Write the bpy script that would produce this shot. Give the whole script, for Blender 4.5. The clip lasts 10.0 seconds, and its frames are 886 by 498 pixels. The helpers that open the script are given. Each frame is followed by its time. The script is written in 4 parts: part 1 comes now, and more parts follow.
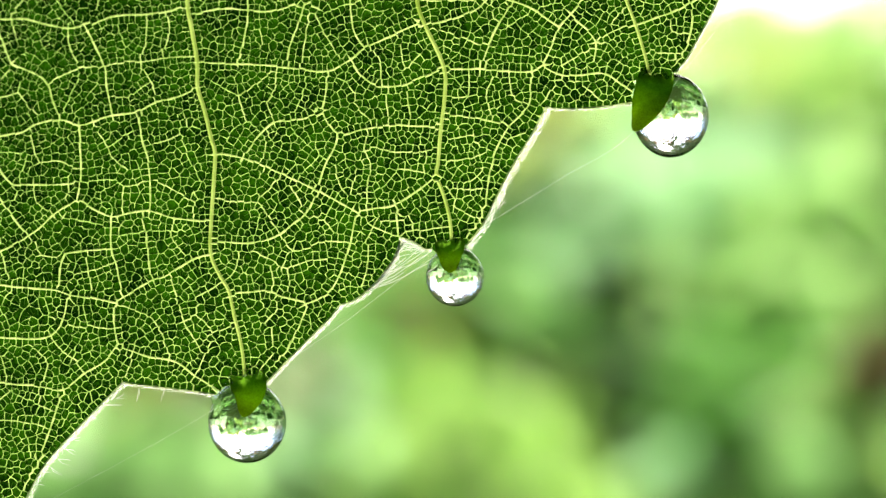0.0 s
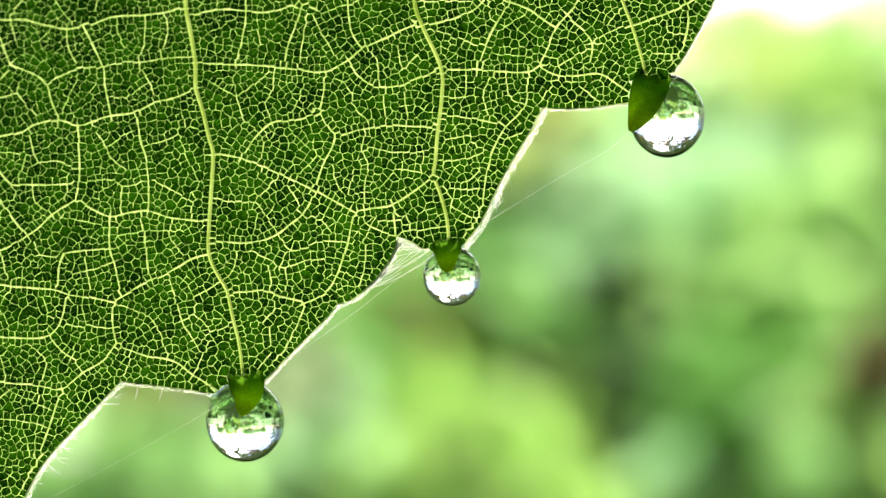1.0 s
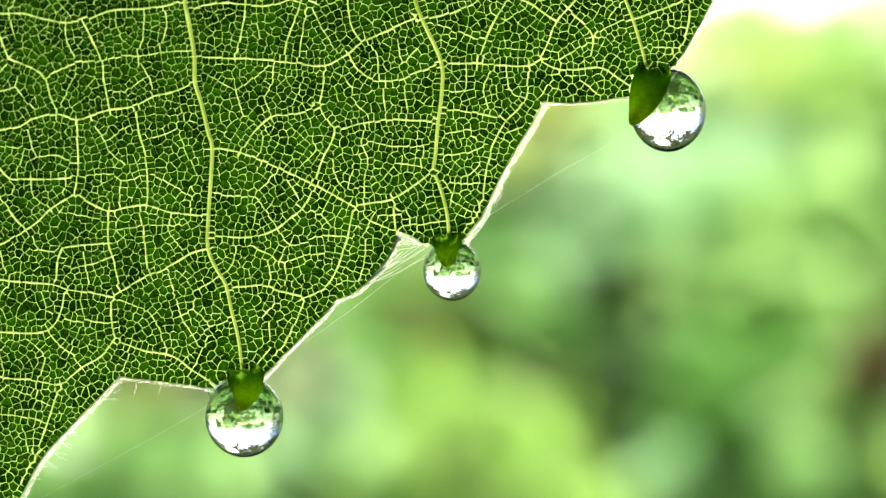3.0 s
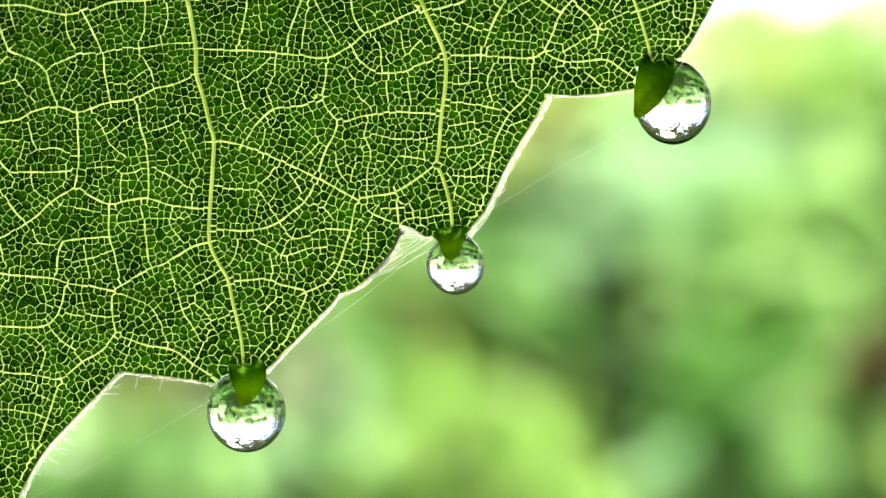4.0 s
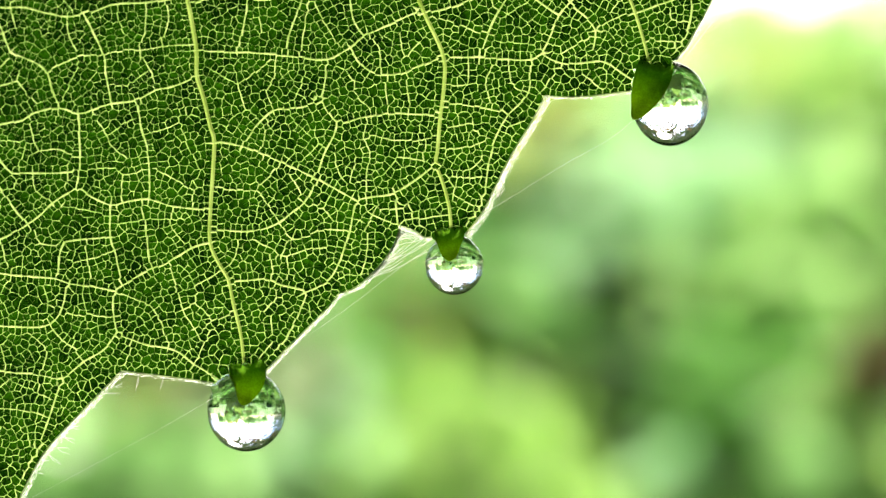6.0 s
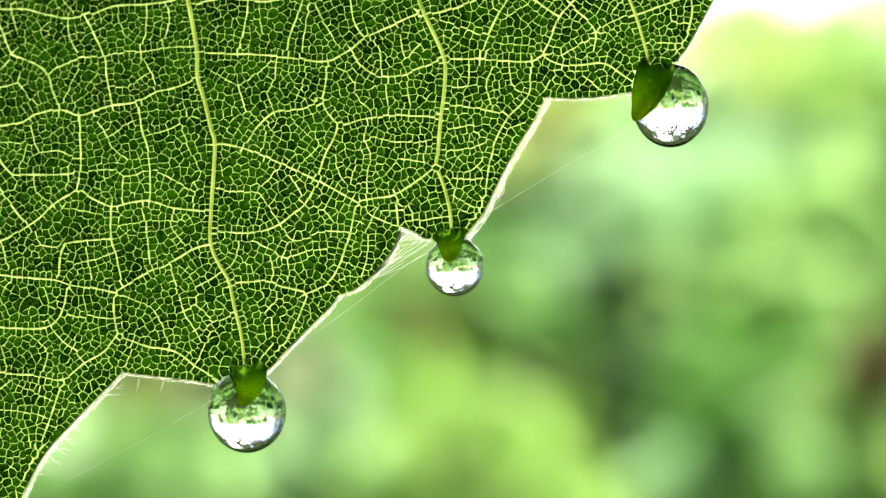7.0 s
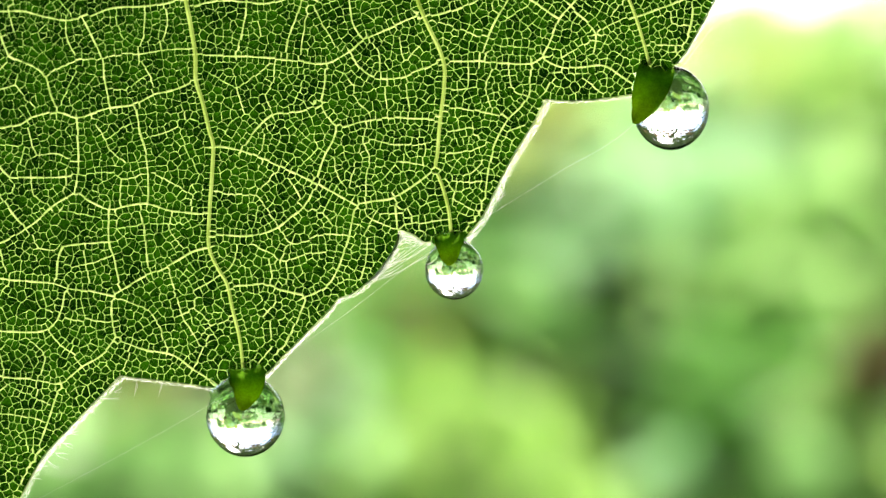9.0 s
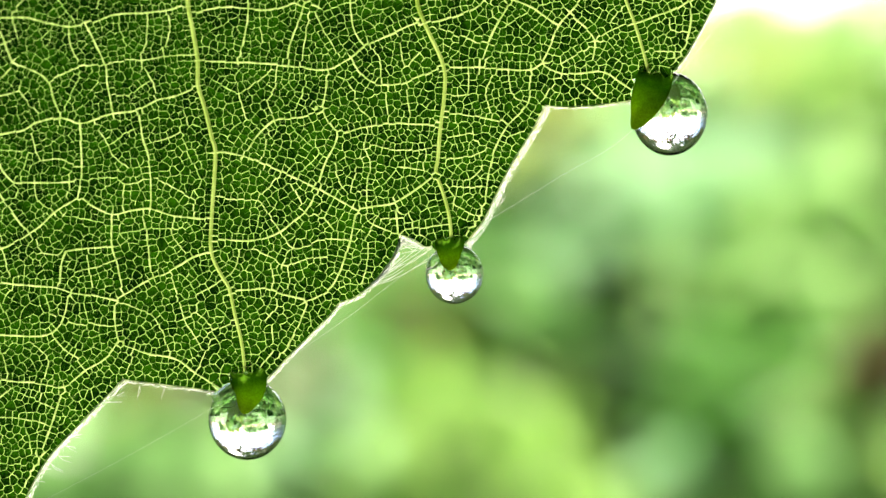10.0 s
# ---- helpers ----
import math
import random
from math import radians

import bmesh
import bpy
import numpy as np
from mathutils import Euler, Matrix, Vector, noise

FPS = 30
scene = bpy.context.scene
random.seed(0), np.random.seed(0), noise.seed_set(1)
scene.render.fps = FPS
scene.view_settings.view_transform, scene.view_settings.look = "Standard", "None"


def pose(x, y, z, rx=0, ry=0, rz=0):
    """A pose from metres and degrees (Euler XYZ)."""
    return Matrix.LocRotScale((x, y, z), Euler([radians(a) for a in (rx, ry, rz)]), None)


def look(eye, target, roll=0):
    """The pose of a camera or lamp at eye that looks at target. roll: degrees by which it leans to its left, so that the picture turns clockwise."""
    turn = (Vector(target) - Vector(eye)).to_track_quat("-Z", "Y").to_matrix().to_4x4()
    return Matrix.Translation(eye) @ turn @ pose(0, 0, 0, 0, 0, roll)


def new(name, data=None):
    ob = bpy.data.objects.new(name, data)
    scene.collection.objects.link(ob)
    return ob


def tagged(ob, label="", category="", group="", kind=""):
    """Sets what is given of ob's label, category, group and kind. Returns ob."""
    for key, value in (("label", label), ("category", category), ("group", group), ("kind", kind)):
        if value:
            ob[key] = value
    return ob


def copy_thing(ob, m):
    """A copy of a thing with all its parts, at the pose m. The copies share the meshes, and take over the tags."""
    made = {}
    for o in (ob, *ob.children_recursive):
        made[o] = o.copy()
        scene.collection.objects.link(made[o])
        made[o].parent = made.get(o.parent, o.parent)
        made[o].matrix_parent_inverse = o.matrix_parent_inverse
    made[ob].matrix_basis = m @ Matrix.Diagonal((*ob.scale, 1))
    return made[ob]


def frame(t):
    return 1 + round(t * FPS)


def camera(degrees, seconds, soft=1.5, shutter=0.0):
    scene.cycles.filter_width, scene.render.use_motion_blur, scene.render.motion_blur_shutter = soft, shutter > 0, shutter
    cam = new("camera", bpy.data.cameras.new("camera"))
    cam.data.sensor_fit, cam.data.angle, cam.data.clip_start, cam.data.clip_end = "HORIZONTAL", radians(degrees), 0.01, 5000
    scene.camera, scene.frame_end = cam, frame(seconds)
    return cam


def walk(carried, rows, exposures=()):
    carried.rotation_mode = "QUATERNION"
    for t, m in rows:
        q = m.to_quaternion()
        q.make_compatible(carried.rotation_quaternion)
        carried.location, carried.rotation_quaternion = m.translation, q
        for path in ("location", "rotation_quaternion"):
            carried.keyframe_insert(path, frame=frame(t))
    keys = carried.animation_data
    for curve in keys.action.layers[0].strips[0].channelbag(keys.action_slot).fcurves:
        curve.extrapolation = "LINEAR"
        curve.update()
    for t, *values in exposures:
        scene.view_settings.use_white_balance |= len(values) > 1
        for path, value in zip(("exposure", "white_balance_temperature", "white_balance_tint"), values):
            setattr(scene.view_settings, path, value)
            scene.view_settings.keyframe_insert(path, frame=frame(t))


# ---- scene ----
cam = camera(20, 10.0, soft=1.4)
cam.data.dof.use_dof = True
cam.data.dof.focus_distance = 0.0992
cam.data.dof.aperture_fstop = cam.data.lens / 3.2
cam.data.dof.aperture_blades = 0
EYE = 0.0992                                   # eye to leaf, metres
walk(cam, [(0.0, pose(0, -EYE, 1.0, 90, 0, 0)), (10.0, pose(0, -EYE, 1.0, 90, 0, 0))],
     exposures=((0.0, 1.99), (10.0, 1.99)))

# ---- world and sun ----
SUN_UP, SUN_TURN = radians(36), radians(14)
world = bpy.data.worlds.new("sky")
world.use_nodes = True
scene.world = world
wn = world.node_tree.nodes
sky = wn.new("ShaderNodeTexSky")
sky.sky_type, sky.sun_disc = "NISHITA", False
sky.sun_elevation, sky.sun_rotation = SUN_UP, SUN_TURN
sky.dust_density = 1.0
world.node_tree.links.new(sky.outputs[0], wn["Background"].inputs[0])
wn["Background"].inputs[1].default_value = 0.12
sun = new("sun", bpy.data.lights.new("sun", "SUN"))
sun.data.energy, sun.data.angle, sun.data.color = 4.8, radians(0.6), (1.0, 0.94, 0.78)
sun_dir = Vector((math.sin(SUN_TURN) * math.cos(SUN_UP), math.cos(SUN_TURN) * math.cos(SUN_UP), math.sin(SUN_UP)))
sun.matrix_world = look(sun_dir * 20, (0, 0, 0))


# ---- materials ----
def nodes_of(name):
    m = bpy.data.materials.new(name)
    m.use_nodes = True
    t = m.node_tree
    t.nodes.clear()
    return m, t, t.nodes.new("ShaderNodeOutputMaterial")


def varied(t, dark, light, scale, detail=4, island=0.0, fine=None, low=0.3, high=0.7):
    """A colour that wanders between dark and light by noise at one or two scales and from piece to piece."""
    co = t.nodes.new("ShaderNodeTexCoord")
    n = t.nodes.new("ShaderNodeTexNoise")
    n.inputs["Scale"].default_value, n.inputs["Detail"].default_value = scale, detail
    t.links.new(co.outputs["Object"], n.inputs["Vector"])
    out = n.outputs["Fac"]
    if fine:
        f = t.nodes.new("ShaderNodeTexNoise")
        f.inputs["Scale"].default_value, f.inputs["Detail"].default_value = fine, 3
        t.links.new(co.outputs["Object"], f.inputs["Vector"])
        a = t.nodes.new("ShaderNodeMix")
        a.inputs[0].default_value = 0.5
        t.links.new(out, a.inputs[2])
        t.links.new(f.outputs["Fac"], a.inputs[3])
        out = a.outputs[0]
    if island:
        g = t.nodes.new("ShaderNodeNewGeometry")
        a = t.nodes.new("ShaderNodeMix")
        a.inputs[0].default_value = island
        t.links.new(out, a.inputs[2])
        t.links.new(g.outputs["Random Per Island"], a.inputs[3])
        out = a.outputs[0]
    r = t.nodes.new("ShaderNodeValToRGB")
    r.color_ramp.elements[0].position, r.color_ramp.elements[1].position = low, high
    r.color_ramp.elements[0].color, r.color_ramp.elements[1].color = (*dark, 1), (*light, 1)
    t.links.new(out, r.inputs[0])
    return r.outputs[0], n


def foliage(name, dark, light, scale, passing=0.5, gloss=0.4, tint=(1.0, 1.0, 1.0), bump=0.0, shine=0.3, **kw):
    """Thin living tissue: a satin surface that lets a share of the light through."""
    m, t, out = nodes_of(name)
    col, n = varied(t, dark, light, scale, **kw)
    p = t.nodes.new("ShaderNodeBsdfPrincipled")
    p.inputs["Roughness"].default_value, p.inputs["Specular IOR Level"].default_value = gloss, shine
    tr = t.nodes.new("ShaderNodeBsdfTranslucent")
    mul = t.nodes.new("ShaderNodeMix")
    mul.data_type, mul.blend_type = "RGBA", "MULTIPLY"
    mul.inputs[0].default_value, mul.inputs[7].default_value = 1.0, (*tint, 1)
    t.links.new(col, p.inputs["Base Color"])
    t.links.new(col, mul.inputs[6])
    t.links.new(mul.outputs[2], tr.inputs["Color"])
    if bump:
        b = t.nodes.new("ShaderNodeBump")
        b.inputs["Strength"].default_value, b.inputs["Distance"].default_value = bump, 0.2 / scale
        t.links.new(n.outputs["Fac"], b.inputs["Height"])
        t.links.new(b.outputs[0], p.inputs["Normal"])
    mix = t.nodes.new("ShaderNodeMixShader")
    mix.inputs[0].default_value = passing
    t.links.new(p.outputs[0], mix.inputs[1])
    t.links.new(tr.outputs[0], mix.inputs[2])
    t.links.new(mix.outputs[0], out.inputs[0])
    return m


def solid(name, dark, light, scale, rough=0.8, bump=0.4, **kw):
    m, t, out = nodes_of(name)
    col, n = varied(t, dark, light, scale, **kw)
    p = t.nodes.new("ShaderNodeBsdfPrincipled")
    p.inputs["Roughness"].default_value = rough
    b = t.nodes.new("ShaderNodeBump")
    b.inputs["Strength"].default_value, b.inputs["Distance"].default_value = bump, 0.2 / scale
    t.links.new(n.outputs["Fac"], b.inputs["Height"])
    t.links.new(b.outputs[0], p.inputs["Normal"])
    t.links.new(col, p.inputs["Base Color"])
    t.links.new(p.outputs[0], out.inputs[0])
    return m


def water():
    m, t, out = nodes_of("water")
    g = t.nodes.new("ShaderNodeBsdfGlass")
    g.inputs["IOR"].default_value, g.inputs["Roughness"].default_value = 1.333, 0.0
    r = t.nodes.new("ShaderNodeBsdfRefraction")
    r.inputs["IOR"].default_value, r.inputs["Roughness"].default_value = 1.333, 0.0
    mix = t.nodes.new("ShaderNodeMixShader")
    mix.inputs[0].default_value = 0.6
    t.links.new(g.outputs[0], mix.inputs[1])
    t.links.new(r.outputs[0], mix.inputs[2])
    t.links.new(mix.outputs[0], out.inputs[0])
    return m


M_LAMINA = foliage("leaf_tissue", (0.0007, 0.0050, 0.0001), (0.0073, 0.0318, 0.0005), 700, passing=0.85, gloss=0.6, shine=0.1, island=0.10, fine=8000, low=0.41, high=0.63)
M_FINE = foliage("fine_vein", (0.080, 0.155, 0.024), (0.250, 0.350, 0.090), 2600, passing=0.85, gloss=0.6, shine=0.15)
M_MID = foliage("middle_vein", (0.130, 0.195, 0.040), (0.285, 0.355, 0.120), 2200, passing=0.85, gloss=0.6)
M_VEIN = foliage("main_vein", (0.105, 0.155, 0.022), (0.212, 0.272, 0.070), 900, passing=0.85, gloss=0.5, bump=0.3)
M_RIM = foliage("pale_rim", (0.5, 0.55, 0.36), (0.75, 0.78, 0.62), 1500, passing=0.85, gloss=0.5)
M_HAIR = foliage("silk_hair", (0.58, 0.60, 0.54), (0.78, 0.79, 0.75), 3000, passing=0.88, gloss=0.3)
M_SILK = foliage("silk", (0.70, 0.72, 0.68), (0.90, 0.91, 0.89), 900, passing=0.85, gloss=0.25)


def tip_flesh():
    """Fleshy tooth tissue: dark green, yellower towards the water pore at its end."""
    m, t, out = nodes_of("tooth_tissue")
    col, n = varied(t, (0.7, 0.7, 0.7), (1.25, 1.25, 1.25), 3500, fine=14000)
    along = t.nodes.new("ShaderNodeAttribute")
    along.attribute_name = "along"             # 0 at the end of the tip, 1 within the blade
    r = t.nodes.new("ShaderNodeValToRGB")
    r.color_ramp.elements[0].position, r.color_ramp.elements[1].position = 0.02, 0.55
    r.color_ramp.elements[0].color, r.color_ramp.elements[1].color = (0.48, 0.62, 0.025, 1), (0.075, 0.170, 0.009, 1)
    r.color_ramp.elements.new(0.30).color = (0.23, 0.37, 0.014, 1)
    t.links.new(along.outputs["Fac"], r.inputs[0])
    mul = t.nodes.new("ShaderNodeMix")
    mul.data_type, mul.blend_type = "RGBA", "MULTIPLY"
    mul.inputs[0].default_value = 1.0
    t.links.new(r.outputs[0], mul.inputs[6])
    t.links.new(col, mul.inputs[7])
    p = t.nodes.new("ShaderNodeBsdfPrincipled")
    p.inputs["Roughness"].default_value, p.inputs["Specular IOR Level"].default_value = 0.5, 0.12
    tr = t.nodes.new("ShaderNodeBsdfTranslucent")
    b = t.nodes.new("ShaderNodeBump")
    b.inputs["Strength"].default_value, b.inputs["Distance"].default_value = 0.5, 0.0001
    t.links.new(n.outputs["Fac"], b.inputs["Height"])
    t.links.new(b.outputs[0], p.inputs["Normal"])
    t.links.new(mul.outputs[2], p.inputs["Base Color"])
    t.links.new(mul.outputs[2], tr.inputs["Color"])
    mix = t.nodes.new("ShaderNodeMixShader")
    mix.inputs[0].default_value = 0.72
    t.links.new(p.outputs[0], mix.inputs[1])
    t.links.new(tr.outputs[0], mix.inputs[2])
    # the flesh thins to nothing where it runs into the blade
    jag = t.nodes.new("ShaderNodeMath")
    jag.operation = "MULTIPLY_ADD"
    jag.inputs[1].default_value = 0.4
    t.links.new(n.outputs["Fac"], jag.inputs[0])
    t.links.new(along.outputs["Fac"], jag.inputs[2])
    thin = t.nodes.new("ShaderNodeMapRange")
    thin.interpolation_type = "SMOOTHSTEP"
    thin.inputs["From Min"].default_value, thin.inputs["From Max"].default_value = 0.85, 0.99
    t.links.new(jag.outputs[0], thin.inputs["Value"])
    clear = t.nodes.new("ShaderNodeBsdfTransparent")
    fade = t.nodes.new("ShaderNodeMixShader")
    t.links.new(thin.outputs[0], fade.inputs[0])
    t.links.new(mix.outputs[0], fade.inputs[1])
    t.links.new(clear.outputs[0], fade.inputs[2])
    t.links.new(fade.outputs[0], out.inputs[0])
    return m


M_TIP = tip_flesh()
M_WATER = water()
M_STEM = solid("green_stem", (0.17, 0.27, 0.07), (0.27, 0.38, 0.11), 300, 0.5)
M_WOOD = solid("bark", (0.07, 0.05, 0.035), (0.19, 0.14, 0.10), 40, 0.9)
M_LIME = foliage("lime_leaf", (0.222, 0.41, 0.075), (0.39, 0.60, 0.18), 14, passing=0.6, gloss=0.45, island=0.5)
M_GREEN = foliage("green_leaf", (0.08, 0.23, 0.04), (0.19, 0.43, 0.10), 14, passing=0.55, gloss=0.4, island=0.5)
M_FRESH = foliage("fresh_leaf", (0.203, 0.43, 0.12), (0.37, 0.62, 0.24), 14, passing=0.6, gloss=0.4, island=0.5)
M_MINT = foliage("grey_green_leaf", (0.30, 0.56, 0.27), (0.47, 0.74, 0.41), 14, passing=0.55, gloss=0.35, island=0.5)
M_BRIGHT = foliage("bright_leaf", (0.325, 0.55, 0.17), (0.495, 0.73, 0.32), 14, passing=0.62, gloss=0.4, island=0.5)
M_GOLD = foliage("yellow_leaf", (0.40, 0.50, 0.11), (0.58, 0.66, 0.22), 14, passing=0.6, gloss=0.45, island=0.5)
M_DRY = foliage("dry_pale_leaf", (0.24, 0.31, 0.155), (0.40, 0.48, 0.28), 14, passing=0.5, gloss=0.5, island=0.5)
# leaf green with shade put into the colour itself
M_SHADED = foliage("shaded_leaf", (0.015, 0.05, 0.012), (0.045, 0.12, 0.03), 14, passing=0.35, gloss=0.6, shine=0.06, island=0.5)
M_CROWN = foliage("crown_leaf", (0.035, 0.07, 0.02), (0.11, 0.18, 0.05), 6, passing=0.3, gloss=0.4, island=0.5)
M_OLIVE = foliage("olive_leaf", (0.16, 0.20, 0.04), (0.32, 0.34, 0.08), 14, passing=0.5, gloss=0.45, island=0.5)
M_BROWN = foliage("dry_leaf", (0.10, 0.07, 0.03), (0.24, 0.18, 0.08), 14, passing=0.4, gloss=0.6, shine=0.1, island=0.5)
M_GROUND = solid("soil_and_grass", (0.04, 0.10, 0.02), (0.13, 0.24, 0.06), 3, 0.95, fine=60)


# ---- mesh helpers ----
MM = 0.001


def part(name, verts, faces, mats, parent=None, label="", slots=None, smooth=True):
    me = bpy.data.meshes.new(name)
    me.from_pydata(verts, [], faces)
    for m in mats if isinstance(mats, (list, tuple)) else [mats]:
        me.materials.append(m)
    if slots is not None:
        me.polygons.foreach_set("material_index", slots)
    me.polygons.foreach_set("use_smooth", [smooth] * len(me.polygons))
    me.update()
    ob = new(name, me)
    ob.parent = parent
    return tagged(ob, label)


def tube(points, radii, sides=8, caps=True):
    """Verts and faces of a tapered round tube along points."""
    verts, faces = [], []
    pts = [Vector(p) for p in points]
    for i, p in enumerate(pts):
        d = (pts[min(i + 1, len(pts) - 1)] - pts[max(i - 1, 0)]).normalized()
        a = d.cross(Vector((0.31, 0.87, 0.38))).normalized()
        b = d.cross(a)
        for k in range(sides):
            w = 2 * math.pi * k / sides
            verts.append(p + (a * math.cos(w) + b * math.sin(w)) * radii[i])
        if i:
            o = (i - 1) * sides
            faces += [(o + k, o + (k + 1) % sides, o + sides + (k + 1) % sides, o + sides + k) for k in range(sides)]
    if caps:
        faces.append(tuple(range(sides))[::-1])
        faces.append(tuple(range(len(verts) - sides, len(verts))))
    return verts, faces


def ribbon(points, widths, side):
    """Verts and faces of a thin flat fibre along points."""
    verts, faces = [], []
    for i, p in enumerate(points):
        verts += [p - side * widths[i], p + side * widths[i]]
        if i:
            faces.append((2 * i - 2, 2 * i - 1, 2 * i + 1, 2 * i))
    return verts, faces


def join(pieces):
    verts, faces = [], []
    for v, f in pieces:
        o = len(verts)
        verts += v
        faces += [tuple(i + o for i in q) for q in f]
    return verts, faces


# ---- the leaf ----
# Plan of the blade in millimetres: x across, z up.
VEINS = []


def vein(level, *points):
    VEINS.append((level, [np.array(p) for p in points]))


def spline(points, step):
    """Points about step apart on a smooth curve through the given ones."""
    p = [np.array(q, float) for q in points]
    out = []
    for i in range(len(p) - 1):
        a, b, c, d = p[max(i - 1, 0)], p[i], p[i + 1], p[min(i + 2, len(p) - 1)]
        n = max(1, int(round(np.linalg.norm(c - b) / step)))
        for k in range(n):
            s = k / n
            out.append(0.5 * (2 * b + (c - a) * s + (2 * a - 5 * b + 4 * c - d) * s ** 2 + (3 * b - a - 3 * c + d) * s ** 3))
    return out + [p[-1]]


# lateral veins that run into the teeth
vein(0, (-10.18, 16.54), (-10.20, 12.52), (-10.11, 9.84), (-9.91, 8.62), (-9.71, 7.39), (-9.69, 6.38), (-9.42, 5.49), (-9.13, 4.26), (-9.00, 3.82), (-9.06, 2.48), (-9.15, 1.14), (-9.17, -0.20), (-8.79, -1.09), (-8.46, -1.65), (-8.24, -2.66), (-7.97, -3.77), (-7.83, -4.93))
vein(0, (-1.43, 15.65), (-1.14, 12.08), (-1.03, 9.84), (-0.71, 8.84), (0.02, 7.21), (0.07, 6.05), (-0.09, 4.71), (-0.20, 3.37), (-0.27, 2.92), (0.02, 2.14), (0.27, 1.14), (0.36, 0.02))
vein(0, (6.16, 13.42), (6.83, 11.18), (7.23, 9.84), (7.61, 8.84), (7.95, 7.72), (8.12, 7.05))
# their branches
vein(1, (-9.69, 6.34), (-10.36, 6.05), (-11.36, 5.78), (-12.14, 5.42), (-13.04, 5.27), (-13.82, 5.04), (-14.38, 4.89), (-15.16, 5.11), (-16.16, 4.89), (-16.50, 4.67), (-17.50, 4.44), (-19.51, 4.15))
vein(1, (-14.38, 4.89), (-14.33, 3.93), (-14.31, 2.92), (-14.42, 1.99))
vein(1, (-14.42, 1.99), (-13.82, 1.58), (-13.10, 1.29), (-12.37, 1.43), (-11.58, 1.52), (-10.58, 1.21), (-9.24, 1.09))
vein(1, (-14.42, 1.99), (-15.38, 1.36), (-15.83, 0.92), (-16.38, 0.51), (-17.50, -0.09), (-19.06, -0.65))
vein(1, (-16.38, 0.51), (-17.05, 1.36), (-17.50, 1.99))
vein(1, (-19.06, -1.32), (-17.50, -1.43), (-16.38, -1.54), (-15.27, -1.61), (-14.82, -1.81), (-13.93, -1.92), (-12.99, -2.10))
vein(1, (-9.20, -0.20), (-9.91, -0.42), (-10.80, -0.98), (-11.65, -1.32), (-12.59, -1.88), (-12.99, -2.10))
vein(1, (-12.99, -2.10), (-12.97, -2.88), (-12.83, -3.77), (-12.25, -4.04), (-11.58, -4.26), (-10.58, -4.44), (-9.80, -5.00), (-8.91, -5.56))
vein(1, (-12.83, -3.77), (-13.37, -4.44), (-14.15, -4.89), (-15.00, -5.56), (-16.16, -5.38), (-17.50, -5.29), (-19.06, -5.11))
vein(1, (-15.00, -5.56), (-15.31, -6.45), (-15.60, -7.34), (-16.05, -8.46), (-16.50, -9.35))
vein(1, (-14.82, -1.81), (-15.00, -2.77), (-15.49, -3.44), (-16.38, -3.55), (-17.50, -3.50))
vein(1, (-13.10, 1.29), (-13.10, 0.02), (-12.88, -0.76), (-12.66, -1.76))
vein(1, (-9.00, 3.82), (-7.90, 3.59), (-6.79, 3.15), (-5.33, 2.48), (-4.11, 1.85), (-3.39, 1.47))
vein(1, (-3.39, 1.47), (-2.77, 1.58), (-1.88, 1.76), (-1.09, 2.25), (-0.27, 2.88))
vein(1, (-3.39, 1.47), (-3.62, 0.47), (-3.88, -0.42), (-4.11, -1.09), (-4.55, -1.76), (-5.33, -2.14))
vein(1, (-5.33, -2.14), (-6.34, -1.88), (-7.01, -1.65), (-7.68, -1.70), (-8.46, -1.76))
vein(1, (-5.33, -2.14), (-5.67, -2.99), (-6.00, -3.66), (-6.45, -4.55))
vein(1, (-4.96, 2.30), (-5.45, 1.36), (-5.89, 1.03), (-6.45, 0.58), (-7.46, 0.25), (-8.57, 0.29), (-9.06, 0.36))
vein(1, (-9.71, 7.34), (-8.12, 7.32), (-6.79, 7.23), (-5.67, 7.12), (-4.55, 7.01), (-3.66, 7.50), (-3.10, 7.95), (-2.10, 8.39), (-0.98, 8.91))
vein(1, (-4.55, 7.01), (-4.64, 6.05), (-4.73, 5.38), (-4.11, 4.53), (-3.21, 4.71), (-1.88, 4.89), (-0.13, 4.80))
vein(1, (-7.86, 3.64), (-7.34, 4.38), (-6.67, 5.00), (-5.78, 5.11), (-4.73, 5.42))
vein(1, (-4.11, 4.53), (-4.33, 3.93), (-4.67, 3.26), (-4.96, 2.37))
vein(1, (-3.66, 7.43), (-3.21, 6.83), (-2.66, 6.45), (-1.65, 6.45), (-0.98, 6.72), (0.02, 7.12))
vein(1, (0.02, 7.08), (1.03, 7.12), (2.14, 7.05), (3.48, 7.01), (3.88, 7.23), (4.49, 6.94), (5.27, 6.85), (6.38, 6.94), (7.05, 6.50), (7.39, 6.27))
vein(1, (3.88, 7.23), (4.26, 7.95), (4.60, 8.77), (5.04, 9.29), (5.49, 9.84), (5.94, 10.74))
vein(1, (3.48, 7.01), (3.44, 5.94), (3.15, 5.38), (2.59, 4.82), (2.14, 4.04), (1.88, 3.15), (1.74, 2.48))
vein(1, (0.13, 5.27), (1.03, 5.20), (1.92, 5.04), (2.59, 4.89))
vein(1, (-0.87, 8.79), (0.13, 9.02), (1.25, 9.44), (1.92, 10.07))
vein(1, (-14.15, 8.77), (-13.71, 7.95), (-13.37, 7.21), (-13.26, 6.27), (-13.04, 5.27))
